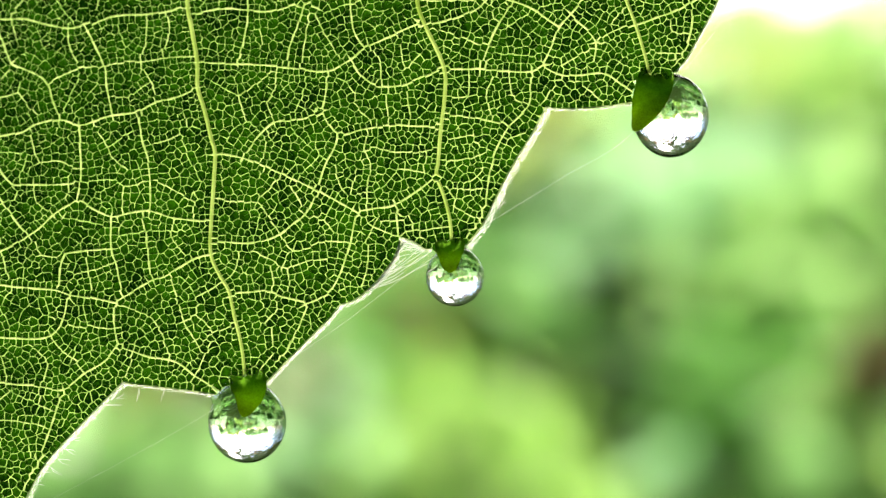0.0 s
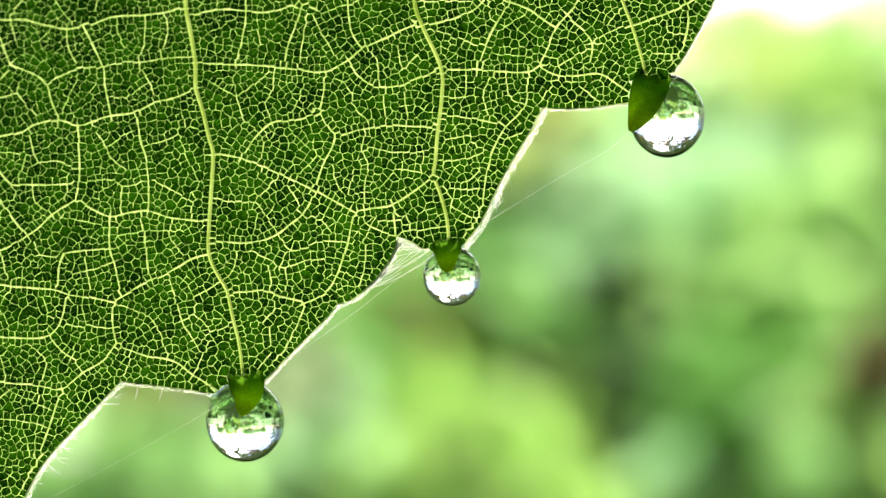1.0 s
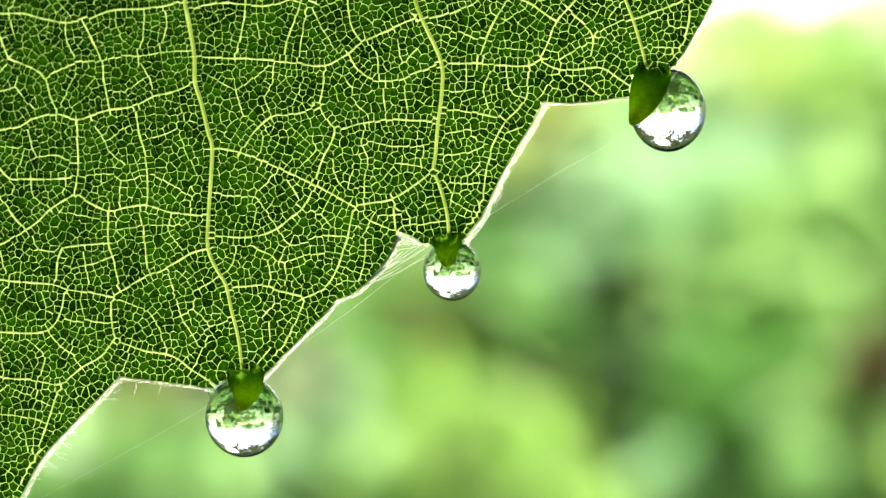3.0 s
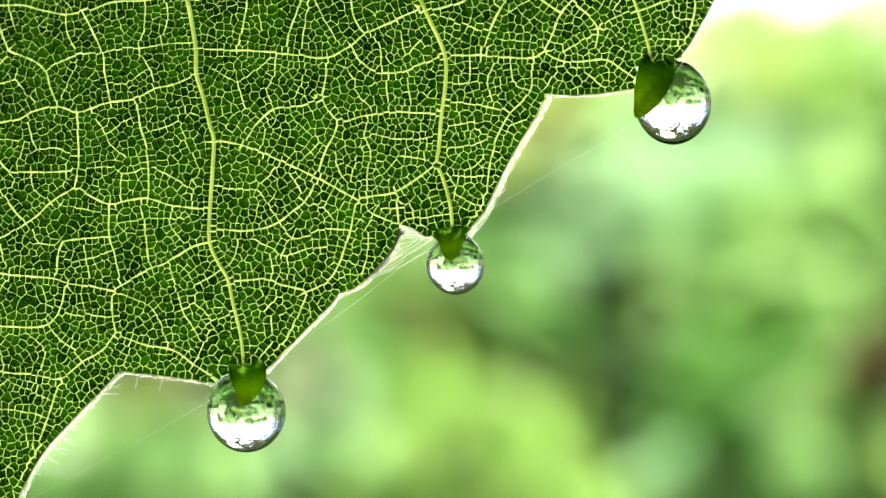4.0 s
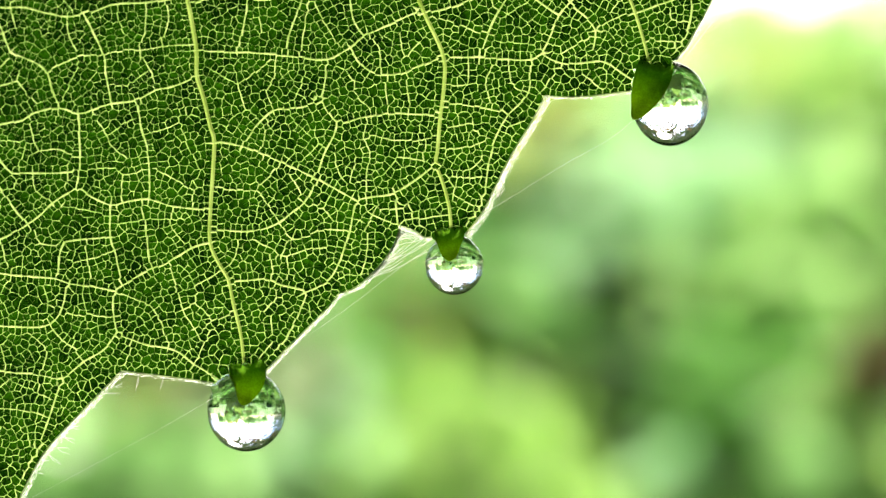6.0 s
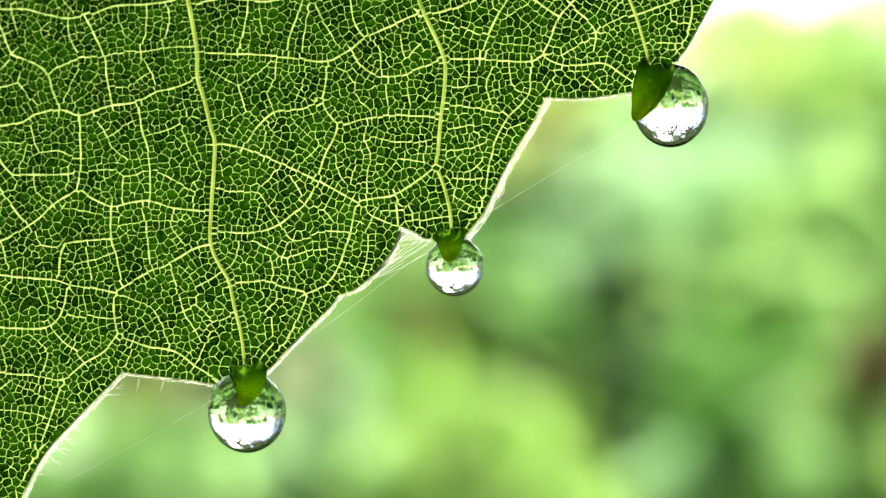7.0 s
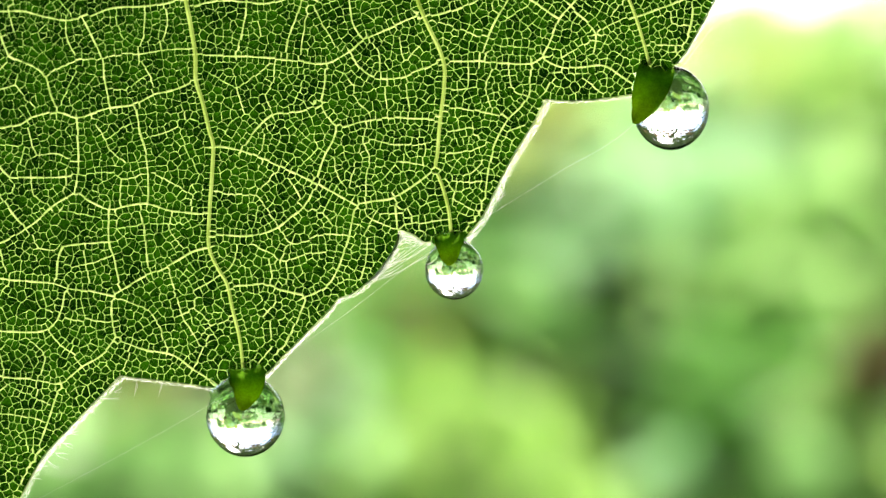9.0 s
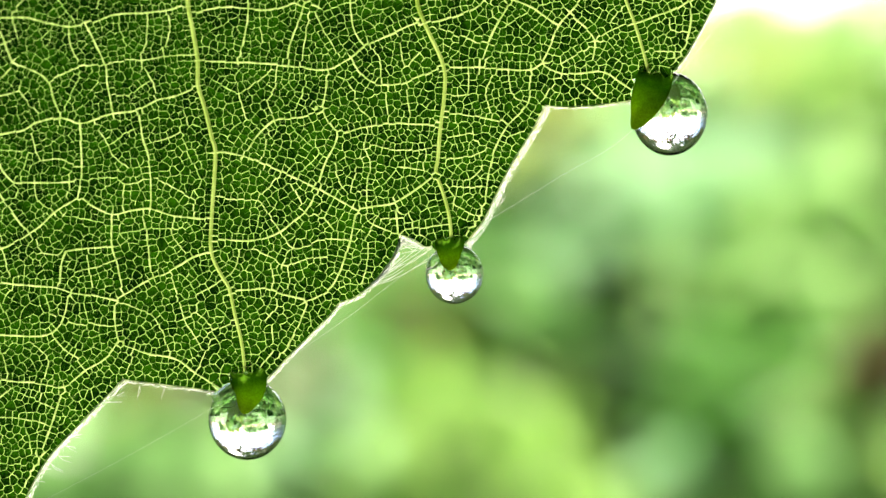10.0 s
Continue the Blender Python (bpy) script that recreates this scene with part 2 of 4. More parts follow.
vein(1, (-19.06, 9.17), (-17.50, 9.06), (-16.38, 9.06), (-15.04, 8.73), (-14.15, 8.79), (-13.59, 9.00), (-12.81, 9.22), (-11.47, 9.29), (-10.36, 9.51), (-10.11, 9.62))
vein(1, (-17.50, 8.50), (-17.17, 7.61), (-16.94, 7.28), (-15.94, 6.83), (-15.60, 6.50), (-15.33, 5.60), (-15.09, 5.11))
vein(2, (-16.94, 7.28), (-17.50, 6.72))
vein(2, (-15.60, 6.56), (-14.93, 6.94), (-14.15, 7.17), (-13.37, 7.21), (-12.59, 7.39), (-11.92, 7.39), (-10.80, 7.57), (-9.80, 7.61))
vein(2, (-11.65, 9.22), (-11.74, 8.17), (-11.92, 7.34), (-11.52, 6.61), (-11.29, 5.83))
vein(1, (-7.68, 9.84), (-7.72, 8.95), (-7.90, 8.17), (-8.08, 7.34))
vein(1, (-5.45, 9.73), (-5.78, 8.73), (-6.07, 7.95), (-6.18, 7.34))
vein(1, (-9.71, 9.29), (-8.57, 9.51), (-7.68, 9.40), (-6.79, 9.40), (-5.67, 9.67), (-5.00, 9.51))
vein(2, (-6.56, 7.17), (-6.67, 6.27), (-6.94, 5.71), (-6.56, 4.93))
vein(1, (-12.03, 5.38), (-11.92, 4.49), (-11.74, 3.82), (-11.58, 2.92), (-11.58, 1.54))
vein(2, (-10.80, -1.03), (-10.54, -1.88), (-10.40, -2.43))
vein(1, (-17.50, 3.15), (-17.05, 2.59), (-16.16, 2.54), (-14.38, 2.59))
vein(2, (-16.38, 4.67), (-16.16, 4.04), (-15.98, 3.48), (-15.16, 3.48), (-14.31, 3.15))
vein(1, (-11.92, 1.36), (-11.74, 0.69), (-11.65, -0.20), (-11.52, -1.21))
vein(2, (-14.15, -0.09), (-14.00, -0.87), (-13.88, -1.54))
vein(1, (-15.16, -1.43), (-15.00, -0.31), (-14.26, -0.09), (-13.15, 0.02))
vein(1, (-1.88, 1.76), (-1.81, 1.14), (-1.76, 0.58))
vein(2, (-0.27, 2.88), (0.36, 2.37), (1.47, 2.41))
vein(2, (-1.61, 0.69), (-0.65, 0.78), (0.27, 0.96))
vein(1, (1.74, 2.48), (1.65, 1.81), (1.47, 1.14), (1.03, 0.36))
vein(1, (7.61, 8.84), (8.50, 9.17), (9.29, 9.44), (9.96, 9.84))
vein(1, (9.78, 9.84), (9.84, 8.95), (9.62, 8.06), (9.17, 7.39))
vein(1, (5.04, 9.22), (5.71, 8.62), (6.05, 8.17), (5.94, 7.39))
vein(1, (2.59, 9.84), (3.48, 9.51), (4.49, 8.84))
vein(1, (-3.66, 9.84), (-3.55, 8.73), (-3.21, 8.01))
vein(1, (1.47, 7.05), (1.81, 8.06), (2.25, 8.95), (2.81, 9.84))
vein(2, (-8.84, 1.99), (-8.12, 1.85), (-7.34, 1.81), (-6.79, 1.14), (-6.41, 0.60))
vein(2, (-6.34, 3.04), (-6.79, 2.48), (-7.23, 2.03))
vein(2, (-3.39, 3.15), (-3.66, 2.14), (-3.55, 1.58))
vein(2, (-6.79, -0.65), (-6.67, -1.65))

vein(2, (-13.88, 4.98), (-13.37, 4.26), (-13.04, 3.59), (-12.54, 3.15))
vein(2, (-5.11, 9.51), (-4.87, 8.84), (-4.44, 8.15), (-4.06, 7.48))
vein(2, (-2.88, 8.06), (-2.52, 7.34), (-2.50, 6.50))
vein(2, (-1.83, 8.50), (-1.61, 7.66), (-1.52, 7.21), (-0.98, 7.61))
vein(2, (-1.47, 6.41), (-1.36, 5.69), (-1.29, 4.89))
vein(2, (-2.25, 6.45), (-2.21, 5.60), (-2.10, 4.84))
vein(2, (1.03, 7.05), (0.98, 6.16), (0.62, 6.00), (0.13, 6.05))
vein(2, (2.14, 7.03), (1.88, 6.54), (1.70, 6.00), (1.96, 5.11))
vein(2, (2.63, 6.94), (2.72, 6.09), (3.30, 5.74))
vein(2, (-0.02, 3.42), (1.03, 3.59), (1.83, 3.91), (2.70, 4.44), (3.48, 4.62))
vein(2, (0.25, 4.35), (1.14, 4.46), (1.47, 4.00))
vein(2, (-2.99, 4.67), (-3.10, 3.86), (-2.86, 3.33), (-2.99, 2.48), (-2.99, 1.63))
vein(2, (-10.69, 1.14), (-10.71, 0.47), (-10.36, -0.07), (-10.00, -0.42))
vein(2, (-12.90, -2.17), (-12.14, -2.43), (-11.56, -2.68), (-11.12, -3.33), (-10.80, -4.35))
vein(2, (-10.40, -2.43), (-10.13, -3.10), (-9.80, -3.59), (-9.55, -4.11))
vein(2, (-9.80, -3.73), (-9.11, -3.33), (-8.17, -2.97))
vein(2, (-6.67, -1.65), (-6.56, -2.32), (-7.01, -2.92))
vein(2, (-6.43, 0.56), (-6.00, 0.02), (-5.33, 0.02), (-4.87, 0.27), (-3.75, 0.29))
vein(2, (-6.00, 0.02), (-6.34, -0.65), (-6.65, -1.09), (-6.83, -1.63))
vein(2, (-16.16, 2.52), (-16.03, 1.81), (-15.38, 1.36))
vein(2, (-16.16, 0.42), (-15.89, -0.20), (-15.00, -0.38))
vein(2, (-3.10, 1.54), (-2.95, 1.00), (-2.32, 0.69), (-1.79, 0.54))
vein(2, (0.36, 2.34), (0.49, 1.70), (1.07, 1.36), (1.47, 1.18))
vein(2, (-14.15, -4.89), (-14.46, -4.44), (-15.00, -4.08), (-15.40, -3.50))
vein(2, (-12.25, -4.08), (-12.37, -4.67), (-12.66, -5.20))
vein(2, (-17.95, -6.79), (-16.79, -6.79), (-15.58, -7.05))
vein(2, (6.05, 8.15), (6.50, 8.50), (7.39, 8.86))
vein(2, (7.90, 7.79), (8.62, 7.77), (9.42, 7.72))
vein(2, (8.95, 9.35), (9.06, 8.55), (9.69, 8.55))
vein(2, (-11.14, 7.61), (-10.80, 8.50), (-10.89, 9.35))
vein(2, (-3.21, 3.37), (-2.88, 4.04), (-2.10, 3.86), (-1.43, 3.82), (-0.27, 3.95))

# the margin between the teeth, and the far sides
SIDES = [
    [(12.19, 12.75), (11.29, 10.74), (10.67, 9.40), (10.18, 8.50), (9.62, 7.50), (9.22, 7.03)],
    [(7.46, 5.78), (6.61, 5.65), (5.27, 5.54), (4.49, 5.54), (4.06, 5.58)],
    [(4.06, 5.58), (3.59, 4.67), (2.70, 3.21), (2.14, 2.10), (1.58, 0.98), (0.94, 0.16)],
    [(-0.42, 0.02), (-0.71, -0.02), (-1.09, 0.25), (-1.63, 0.45)],
    [(-1.63, 0.45), (-1.88, -0.31), (-2.66, -1.32), (-3.44, -1.99), (-4.06, -2.21)],
    [(-4.06, -2.21), (-4.55, -2.81), (-5.22, -3.48), (-6.12, -4.38), (-6.96, -5.25)],
    [(-9.02, -5.74), (-9.91, -5.62), (-11.47, -5.42), (-12.66, -5.27)],
    [(-12.66, -5.27), (-13.26, -5.89), (-14.15, -6.79), (-15.04, -7.72), (-15.71, -8.50), (-16.23, -9.40), (-16.65, -10.25)],
]
FAR = [(-17.28, -11.36), (-18.84, -12.48), (-21.96, -12.92), (-25.54, -10.92), (-29.11, -5.78), (-30.89, 1.36), (-30.22, 8.50), (-27.32, 14.75), (-21.96, 18.77), (-14.15, 21.00), (-5.22, 21.00), (2.59, 19.22), (8.84, 16.32), (12.19, 12.75)]


def bend(x, z, lift=0.0):
    """Place on the gently curved blade; lift is towards the eye, all in mm, the result in metres."""
    away = max(0.0, (-0.6 * x + 0.8 * z - 3.5) / 12.0)
    y = 1.9 * away ** 1.5 + 0.05 * math.sin(x * 0.9 + z * 0.5) - lift
    k = (EYE * 1000 + y) / (EYE * 1000)
    return Vector((x * k * MM, y * MM, z * k * MM))


def outline(step):
    loop = []
    for s in SIDES:
        loop += spline(s, step)[:-1]
        if s is SIDES[0] or s is SIDES[2] or s is SIDES[5]:
            loop.append(np.array(s[-1], float))
    return loop + spline([SIDES[-1][-1]] + FAR, step * 3)[:-1]


def inside(pts, poly):
    x, z = pts[:, 0], pts[:, 1]
    ok = np.zeros(len(pts), bool)
    j = len(poly) - 1
    for i in range(len(poly)):
        (xi, zi), (xj, zj) = poly[i], poly[j]
        c = ((zi > z) != (zj > z)) & (x < (xj - xi) * (z - zi) / (zj - zi + 1e-12) + xi)
        ok ^= c
        j = i
    return ok


class Scatter:
    """Points no closer to one another than asked, kept in a grid."""
    def __init__(self, cell):
        self.cell, self.grid, self.pts = cell, {}, []

    def free(self, p, gap):
        n = int(gap / self.cell) + 1
        a, b = int(p[0] // self.cell), int(p[1] // self.cell)
        for i in range(a - n, a + n + 1):
            for j in range(b - n, b + n + 1):
                for q in self.grid.get((i, j), ()):
                    if (q[0] - p[0]) ** 2 + (q[1] - p[1]) ** 2 < gap * gap:
                        return False
        return True

    def add(self, p):
        self.pts.append((float(p[0]), float(p[1])))
        self.grid.setdefault((int(p[0] // self.cell), int(p[1] // self.cell)), []).append(self.pts[-1])


def voronoi(pts):
    """For each point the ring of corners of its cell."""
    from mathutils.geometry import delaunay_2d_cdt
    v, _, tris, _, _, _ = delaunay_2d_cdt([Vector(p) for p in pts], [], [], 0, 1e-6)
    P = np.array([(q.x, q.y) for q in v])
    T = np.array([t for t in tris if len(t) == 3])
    A, B, C = P[T[:, 0]], P[T[:, 1]], P[T[:, 2]]
    d = 2 * (A[:, 0] * (B[:, 1] - C[:, 1]) + B[:, 0] * (C[:, 1] - A[:, 1]) + C[:, 0] * (A[:, 1] - B[:, 1]))
    d[np.abs(d) < 1e-12] = 1e-12
    a2, b2, c2 = (A ** 2).sum(1), (B ** 2).sum(1), (C ** 2).sum(1)
    O = np.c_[(a2 * (B[:, 1] - C[:, 1]) + b2 * (C[:, 1] - A[:, 1]) + c2 * (A[:, 1] - B[:, 1])) / d,
              (a2 * (C[:, 0] - B[:, 0]) + b2 * (A[:, 0] - C[:, 0]) + c2 * (B[:, 0] - A[:, 0])) / d]
    rings = [[] for _ in P]
    for i, t in enumerate(T):
        for k in t:
            rings[k].append(i)
    same, grid = {}, {}
    for i in range(len(O)):
        c = (int(round(O[i][0] / 0.03)), int(round(O[i][1] / 0.03)))
        near = [q for dx in (-1, 0, 1) for dz in (-1, 0, 1) for q in grid.get((c[0] + dx, c[1] + dz), ()) if np.hypot(*(O[q] - O[i])) < 0.03]
        same[i] = near[0] if near else i
        if not near:
            grid.setdefault(c, []).append(i)
    for k, r in enumerate(rings):
        r = list({same[i] for i in r})
        r.sort(key=lambda i: math.atan2(O[i][1] - P[k][1], O[i][0] - P[k][0]))
        rings[k] = r
    return P, O, rings


def near_lines(mid, way, segs, reach, along=0.72):
    """Which of the segments (a, b) each edge lies along: its index or -1."""
    a, b = segs[:, :2], segs[:, 2:]
    ab = b - a
    L2 = (ab ** 2).sum(1) + 1e-12
    best = np.full(len(mid), -1)
    for o in range(0, len(mid), 2000):
        m = mid[o:o + 2000, None]
        s = np.clip(((m - a) * ab).sum(2) / L2, 0, 1)
        d = np.sqrt(((m - (a + s[..., None] * ab)) ** 2).sum(2))
        c = np.abs((way[o:o + 2000, None] * (ab / np.sqrt(L2)[:, None])).sum(2))
        d = d + np.where(c < along, 9.0, 0.0)
        i = d.argmin(1)
        best[o:o + 2000] = np.where(d[np.arange(len(i)), i] < reach, i, -1)
    return best


GRAIN = 0.268                                   # width of one areole, mm


def size_at(p):
    out = max(0.0, abs(p[0]) - 18.6, abs(p[1]) - 11.0)
    return GRAIN * (1 + min(out, 6) * 0.45)


def leaf():
    rnd = random.Random(7)
    root = tagged(new("leaf"), "backlit green toothed leaf with pale vein net and silky margin", "leaf")
    root.location = (0, 0, 1)
    edge = outline(GRAIN)
    poly = np.array(edge)
    # the coarse net that ties the branches together
    coarse = Scatter(1.0)
    while len(coarse.pts) < 900:
        p = (rnd.uniform(-33, 15), rnd.uniform(-15, 23))
        for _ in range(40):
            if coarse.free(p, 1.2):
                break
            p = (rnd.uniform(-33, 15), rnd.uniform(-15, 23))
        else:
            break
        coarse.add(p)
    lines = [(lv, spline(pts, GRAIN * 0.9)) for lv, pts in VEINS]
    drawn = np.array([(*a, *b) for lv, l in lines for a, b in zip(l, l[1:])])
    P, O, rings = voronoi(coarse.pts)
    ties = {}
    for r in rings:
        for i, j in zip(r, r[1:] + r[:1]):
            ties[min(i, j), max(i, j)] = 1
    for i, j in ties:
        a, b = O[i], O[j]
        n = np.linalg.norm(b - a)
        if n < 0.3 or n > 3 or not inside(np.array([a, b]), poly).all():
            continue
        m = (a + b) / 2
        if near_lines(np.array([m]), np.array([(b - a) / n]), drawn, 0.5)[0] >= 0:
            continue
        side = np.array((a[1] - b[1], b[0] - a[0])) / n * rnd.uniform(-0.12, 0.12)
        lines.append((2 if rnd.random() < 0.5 else 3, spline([a, m + side, b], GRAIN * 0.9)))
    # seeds: in pairs astride the margin and the veins, then at random
    seeds = Scatter(GRAIN)
    n = len(edge)
    for i in range(n):
        a, b = edge[i], edge[(i + 1) % n]
        L = np.linalg.norm(b - a)
        if L < 1e-6:
            continue
        nor = np.array((b[1] - a[1], a[0] - b[0])) / L
        m = (a + b) / 2
        g = size_at(m) * 0.4
        if seeds.free(m + nor * g, g * 0.8) and seeds.free(m - nor * g, g * 0.8):
            seeds.add(m + nor * g)
            seeds.add(m - nor * g)
    for lv, l in sorted(lines, key=lambda q: q[0]):
        for a, b in zip(l, l[1:]):
            L = np.linalg.norm(b - a)
            m = (a + b) / 2
            s = size_at(m)
            g = s * (0.44 if lv else 0.5)
            nor = np.array((a[1] - b[1], b[0] - a[0])) / (L + 1e-9)
            if lv:
                m = m + nor * rnd.gauss(0, 0.04 + 0.012 * lv) * s
            p, q = m + nor * g, m - nor * g
            if seeds.free(p, s * 0.66) and seeds.free(q, s * 0.66):
                seeds.add(p)
                seeds.add(q)
    z = -15.0
    fill = []
    while z < 23:
        x = -32.0
        while x < 15:
            s = size_at((x, z))
            fill.append((x + rnd.uniform(-0.4, 0.4) * s, z + rnd.uniform(-0.4, 0.4) * s))
            x += s * 0.5
        z += GRAIN * 0.5
    rnd.shuffle(fill)
    ok = inside(np.array(fill), poly)
    for p, good in zip(fill, ok):
        if good and seeds.free(p, size_at(p) * rnd.uniform(0.70, 1.08)):
            seeds.add(p)
    P, O, rings = voronoi(seeds.pts)
    inn = inside(P, poly)
    # every edge gets a slightly bent middle
    ends = sorted({(min(i, j), max(i, j)) for k, r in enumerate(rings) if inn[k] for i, j in zip(r, r[1:] + r[:1])})
    E0, E1 = np.array([O[i] for i, j in ends]), np.array([O[j] for i, j in ends])
    Lh = np.linalg.norm(E1 - E0, axis=1)[:, None] + 1e-9
    big = np.array([(*a, *b) for lv, l in lines if lv < 2 for a, b in zip(l, l[1:])])
    stiff = {e for e, h in zip(ends, near_lines((E0 + E1) / 2, (E1 - E0) / Lh, big, GRAIN * 0.3)) if h >= 0}
    O = list(O)
    bent = {}
    for k, r in enumerate(rings):
        full = []
        for i, j in zip(r, r[1:] + r[:1]):
            full.append(i)
            e = (min(i, j), max(i, j))
            if e not in bent:
                d = O[e[1]] - O[e[0]]
                L = np.linalg.norm(d)
                bent[e] = -1
                if 0.08 < L < 1.0 and e not in stiff:
                    bent[e] = len(O)
                    O.append((O[e[0]] + O[e[1]]) / 2 + np.array((-d[1], d[0])) * rnd.gauss(0, 0.06))
            if bent[e] >= 0:
                full.append(bent[e])
        rings[k] = full
    # vein class of every edge
    keys, mids, ways = [], [], []
    seen = {}
    for k, r in enumerate(rings):
        if not inn[k]:
            continue
        for i, j in zip(r, r[1:] + r[:1]):
            e = (min(i, j), max(i, j))
            if e not in seen:
                seen[e] = len(keys)
                keys.append(e)
                d = O[j] - O[i]
                mids.append((O[i] + O[j]) / 2)
                ways.append(d / (np.linalg.norm(d) + 1e-9))
    segs = np.array([(*a, *b) for lv, l in lines for a, b in zip(l, l[1:])])
    owner = [q for q, (lv, l) in enumerate(lines) for _ in range(len(l) - 1)]
    hit = near_lines(np.array(mids), np.array(ways), segs, GRAIN * 0.42)
    order = [i for i in range(len(segs)) if lines[owner[i]][0] < 2]
    wide_hit = near_lines(np.array(mids), np.array(ways), segs[order], GRAIN * 0.52)
    hit = np.where((hit < 0) & (wide_hit >= 0), np.array(order)[np.maximum(wide_hit, 0)], hit)
    tails, at = [], 0
    for lv, l in lines:
        n = len(l) - 1
        if lv == 1:
            tails += [at + k for k in range(n) if k < 2 or k >= n - 2]
        at += n
    end_hit = near_lines(np.array(mids), np.array(ways), segs[tails], GRAIN * 0.6, 0.6)
    hit = np.where((hit < 0) & (end_hit >= 0), np.array(tails)[np.maximum(end_hit, 0)], hit)
    width = {0: 0.168, 1: 0.070, 2: 0.052, 3: 0.042}
    lift = {0: 0.06, 1: 0.030, 2: 0.02, 3: 0.016, 4: 0.012}
    slot = {1: 2, 2: 2, 3: 1, 4: 1}
    kind, wide = {}, {}
    for e, h in zip(keys, hit):
        lv = lines[owner[h]][0] if h >= 0 else 4
        kind[e] = (lv, owner[h] if h >= 0 else -1)
        w = width[lv] * (rnd.uniform(0.72, 1.25) if lv else 1) if lv < 4 else (0.004 if rnd.random() < 0.13 else 0.018 + 0.021 * rnd.random())
        if lv == 4:
            c = (O[e[0]] + O[e[1]]) / 2
            w *= 1 - 0.35 * min(1.0, max(0.0, (-0.6 * c[0] + 0.8 * c[1] - 2.5) / 13))
        if lv == 0:
            zz = (O[e[0]][1] + O[e[1]][1]) / 2
            w *= {0: 1.0, 1: 0.92, 2: 0.72}[owner[h]] * (0.86 + 0.02 * max(-5, min(zz, 9)))
        wide[e] = w
    blade_v, blade_f, blade_s = [], [], []
    main = {0: ([], []), 1: ([], []), 2: ([], [])}
    for k, r in enumerate(rings):
        if not inn[k] or len(r) < 3:
            continue
        C = np.array([O[i] for i in r])
        if np.abs(C - P[k]).max() > 3 * size_at(P[k]):
            continue
        n = len(r)
        es = [(min(r[i], r[(i + 1) % n]), max(r[i], r[(i + 1) % n])) for i in range(n)]
        cen = C.mean(0)
        reach = np.linalg.norm(C - cen, axis=1)
        far = 0.75 * size_at(P[k])
        if reach.max() > far:                  # keep cells of the margin from spilling over it
            off = (reach > far) & ~inside(C, poly)
            C[off] = cen + (C - cen)[off] * (far / reach[off])[:, None]
        if under_tip(cen):
            continue
        inner = []
        for i in range(n):
            e0, e1 = es[i - 1], es[i]
            d0, d1 = C[i] - C[i - 1], C[(i + 1) % n] - C[i]
            n0 = np.array((-d0[1], d0[0])) / (np.linalg.norm(d0) + 1e-9)
            n1 = np.array((-d1[1], d1[0])) / (np.linalg.norm(d1) + 1e-9)
            w0, w1 = wide[e0] / 2, wide[e1] / 2
            M = np.array([n0, n1])
            if abs(np.linalg.det(M)) > 0.25:
                off = np.linalg.solve(M, np.array([w0, w1]))
            else:
                off = (n0 * w0 + n1 * w1) / 2
            far = np.linalg.norm(cen - C[i])
            s = np.linalg.norm(off)
            if s > 0.75 * far:
                off = (cen - C[i]) * 0.75
            inner.append(C[i] + off)
        rise = [max(lift[kind[es[i - 1]][0]], lift[kind[es[i]][0]]) for i in range(n)]
        o = len(blade_v)
        blade_v += [bend(C[i][0], C[i][1], rise[i]) for i in range(n)]
        for i in range(n):
            a, b, c = inner[i - 1], inner[i], inner[(i + 1) % n]
            p, q = b + (a - b) * 0.12, b + (c - b) * 0.12
            blade_v += [bend(p[0], p[1]), bend(q[0], q[1])]
        blade_v.append(bend(cen[0], cen[1], -0.03))
        mid = o + 3 * n
        for i in range(n):
            j = (i + 1) % n
            pi, qi, pj = o + n + 2 * i, o + n + 2 * i + 1, o + n + 2 * j
            lv, own = kind[es[i]]
            if lv == 0:
                V, F = main[own]
                b = len(V)
                V += [blade_v[t] for t in (o + i, o + j, pj, qi)]
                F.append((b, b + 1, b + 2, b + 3))
            else:
                blade_f.append((o + i, o + j, pj, qi))
                blade_s.append(slot[lv])
            lo = min(kind[es[i - 1]][0], lv)
            if lo == 0:
                V, F = main[own if lv == 0 else kind[es[i - 1]][1]]
                V += [blade_v[t] for t in (o + i, qi, pi)]
                F.append((len(V) - 3, len(V) - 2, len(V) - 1))
            else:
                blade_f.append((o + i, qi, pi))
                blade_s.append(slot[lo])
            blade_f += [(pi, qi, mid), (qi, pj, mid)]
            blade_s += [0, 0]
        # a veinlet that ends free inside the areole
        if rnd.random() < 0.7 and size_at(P[k]) < GRAIN * 1.3:
            i = rnd.randrange(n)
            a = (inner[i] + inner[(i + 1) % n]) / 2
            t = cen + (cen - a) * rnd.uniform(-0.1, 0.35)
            L = np.linalg.norm(t - a)
            if L > 0.06:
                s = np.array((a[1] - t[1], t[0] - a[0])) / L * 0.017
                b = len(blade_v)
                blade_v += [bend(*(a + s), 0.012), bend(*(a - s), 0.012), bend(*(t - s * 0.5), -0.012), bend(*(t + s * 0.5), -0.012)]
                blade_f.append((b, b + 1, b + 2, b + 3))
                blade_s.append(1)
    part("blade", blade_v, blade_f, [M_LAMINA, M_FINE, M_MID], root, "dark green tissue split by a fine pale net", blade_s)
    for own in main:
        if main[own][0]:
            part("vein", *main[own], M_VEIN, root, "raised yellow-green lateral vein")
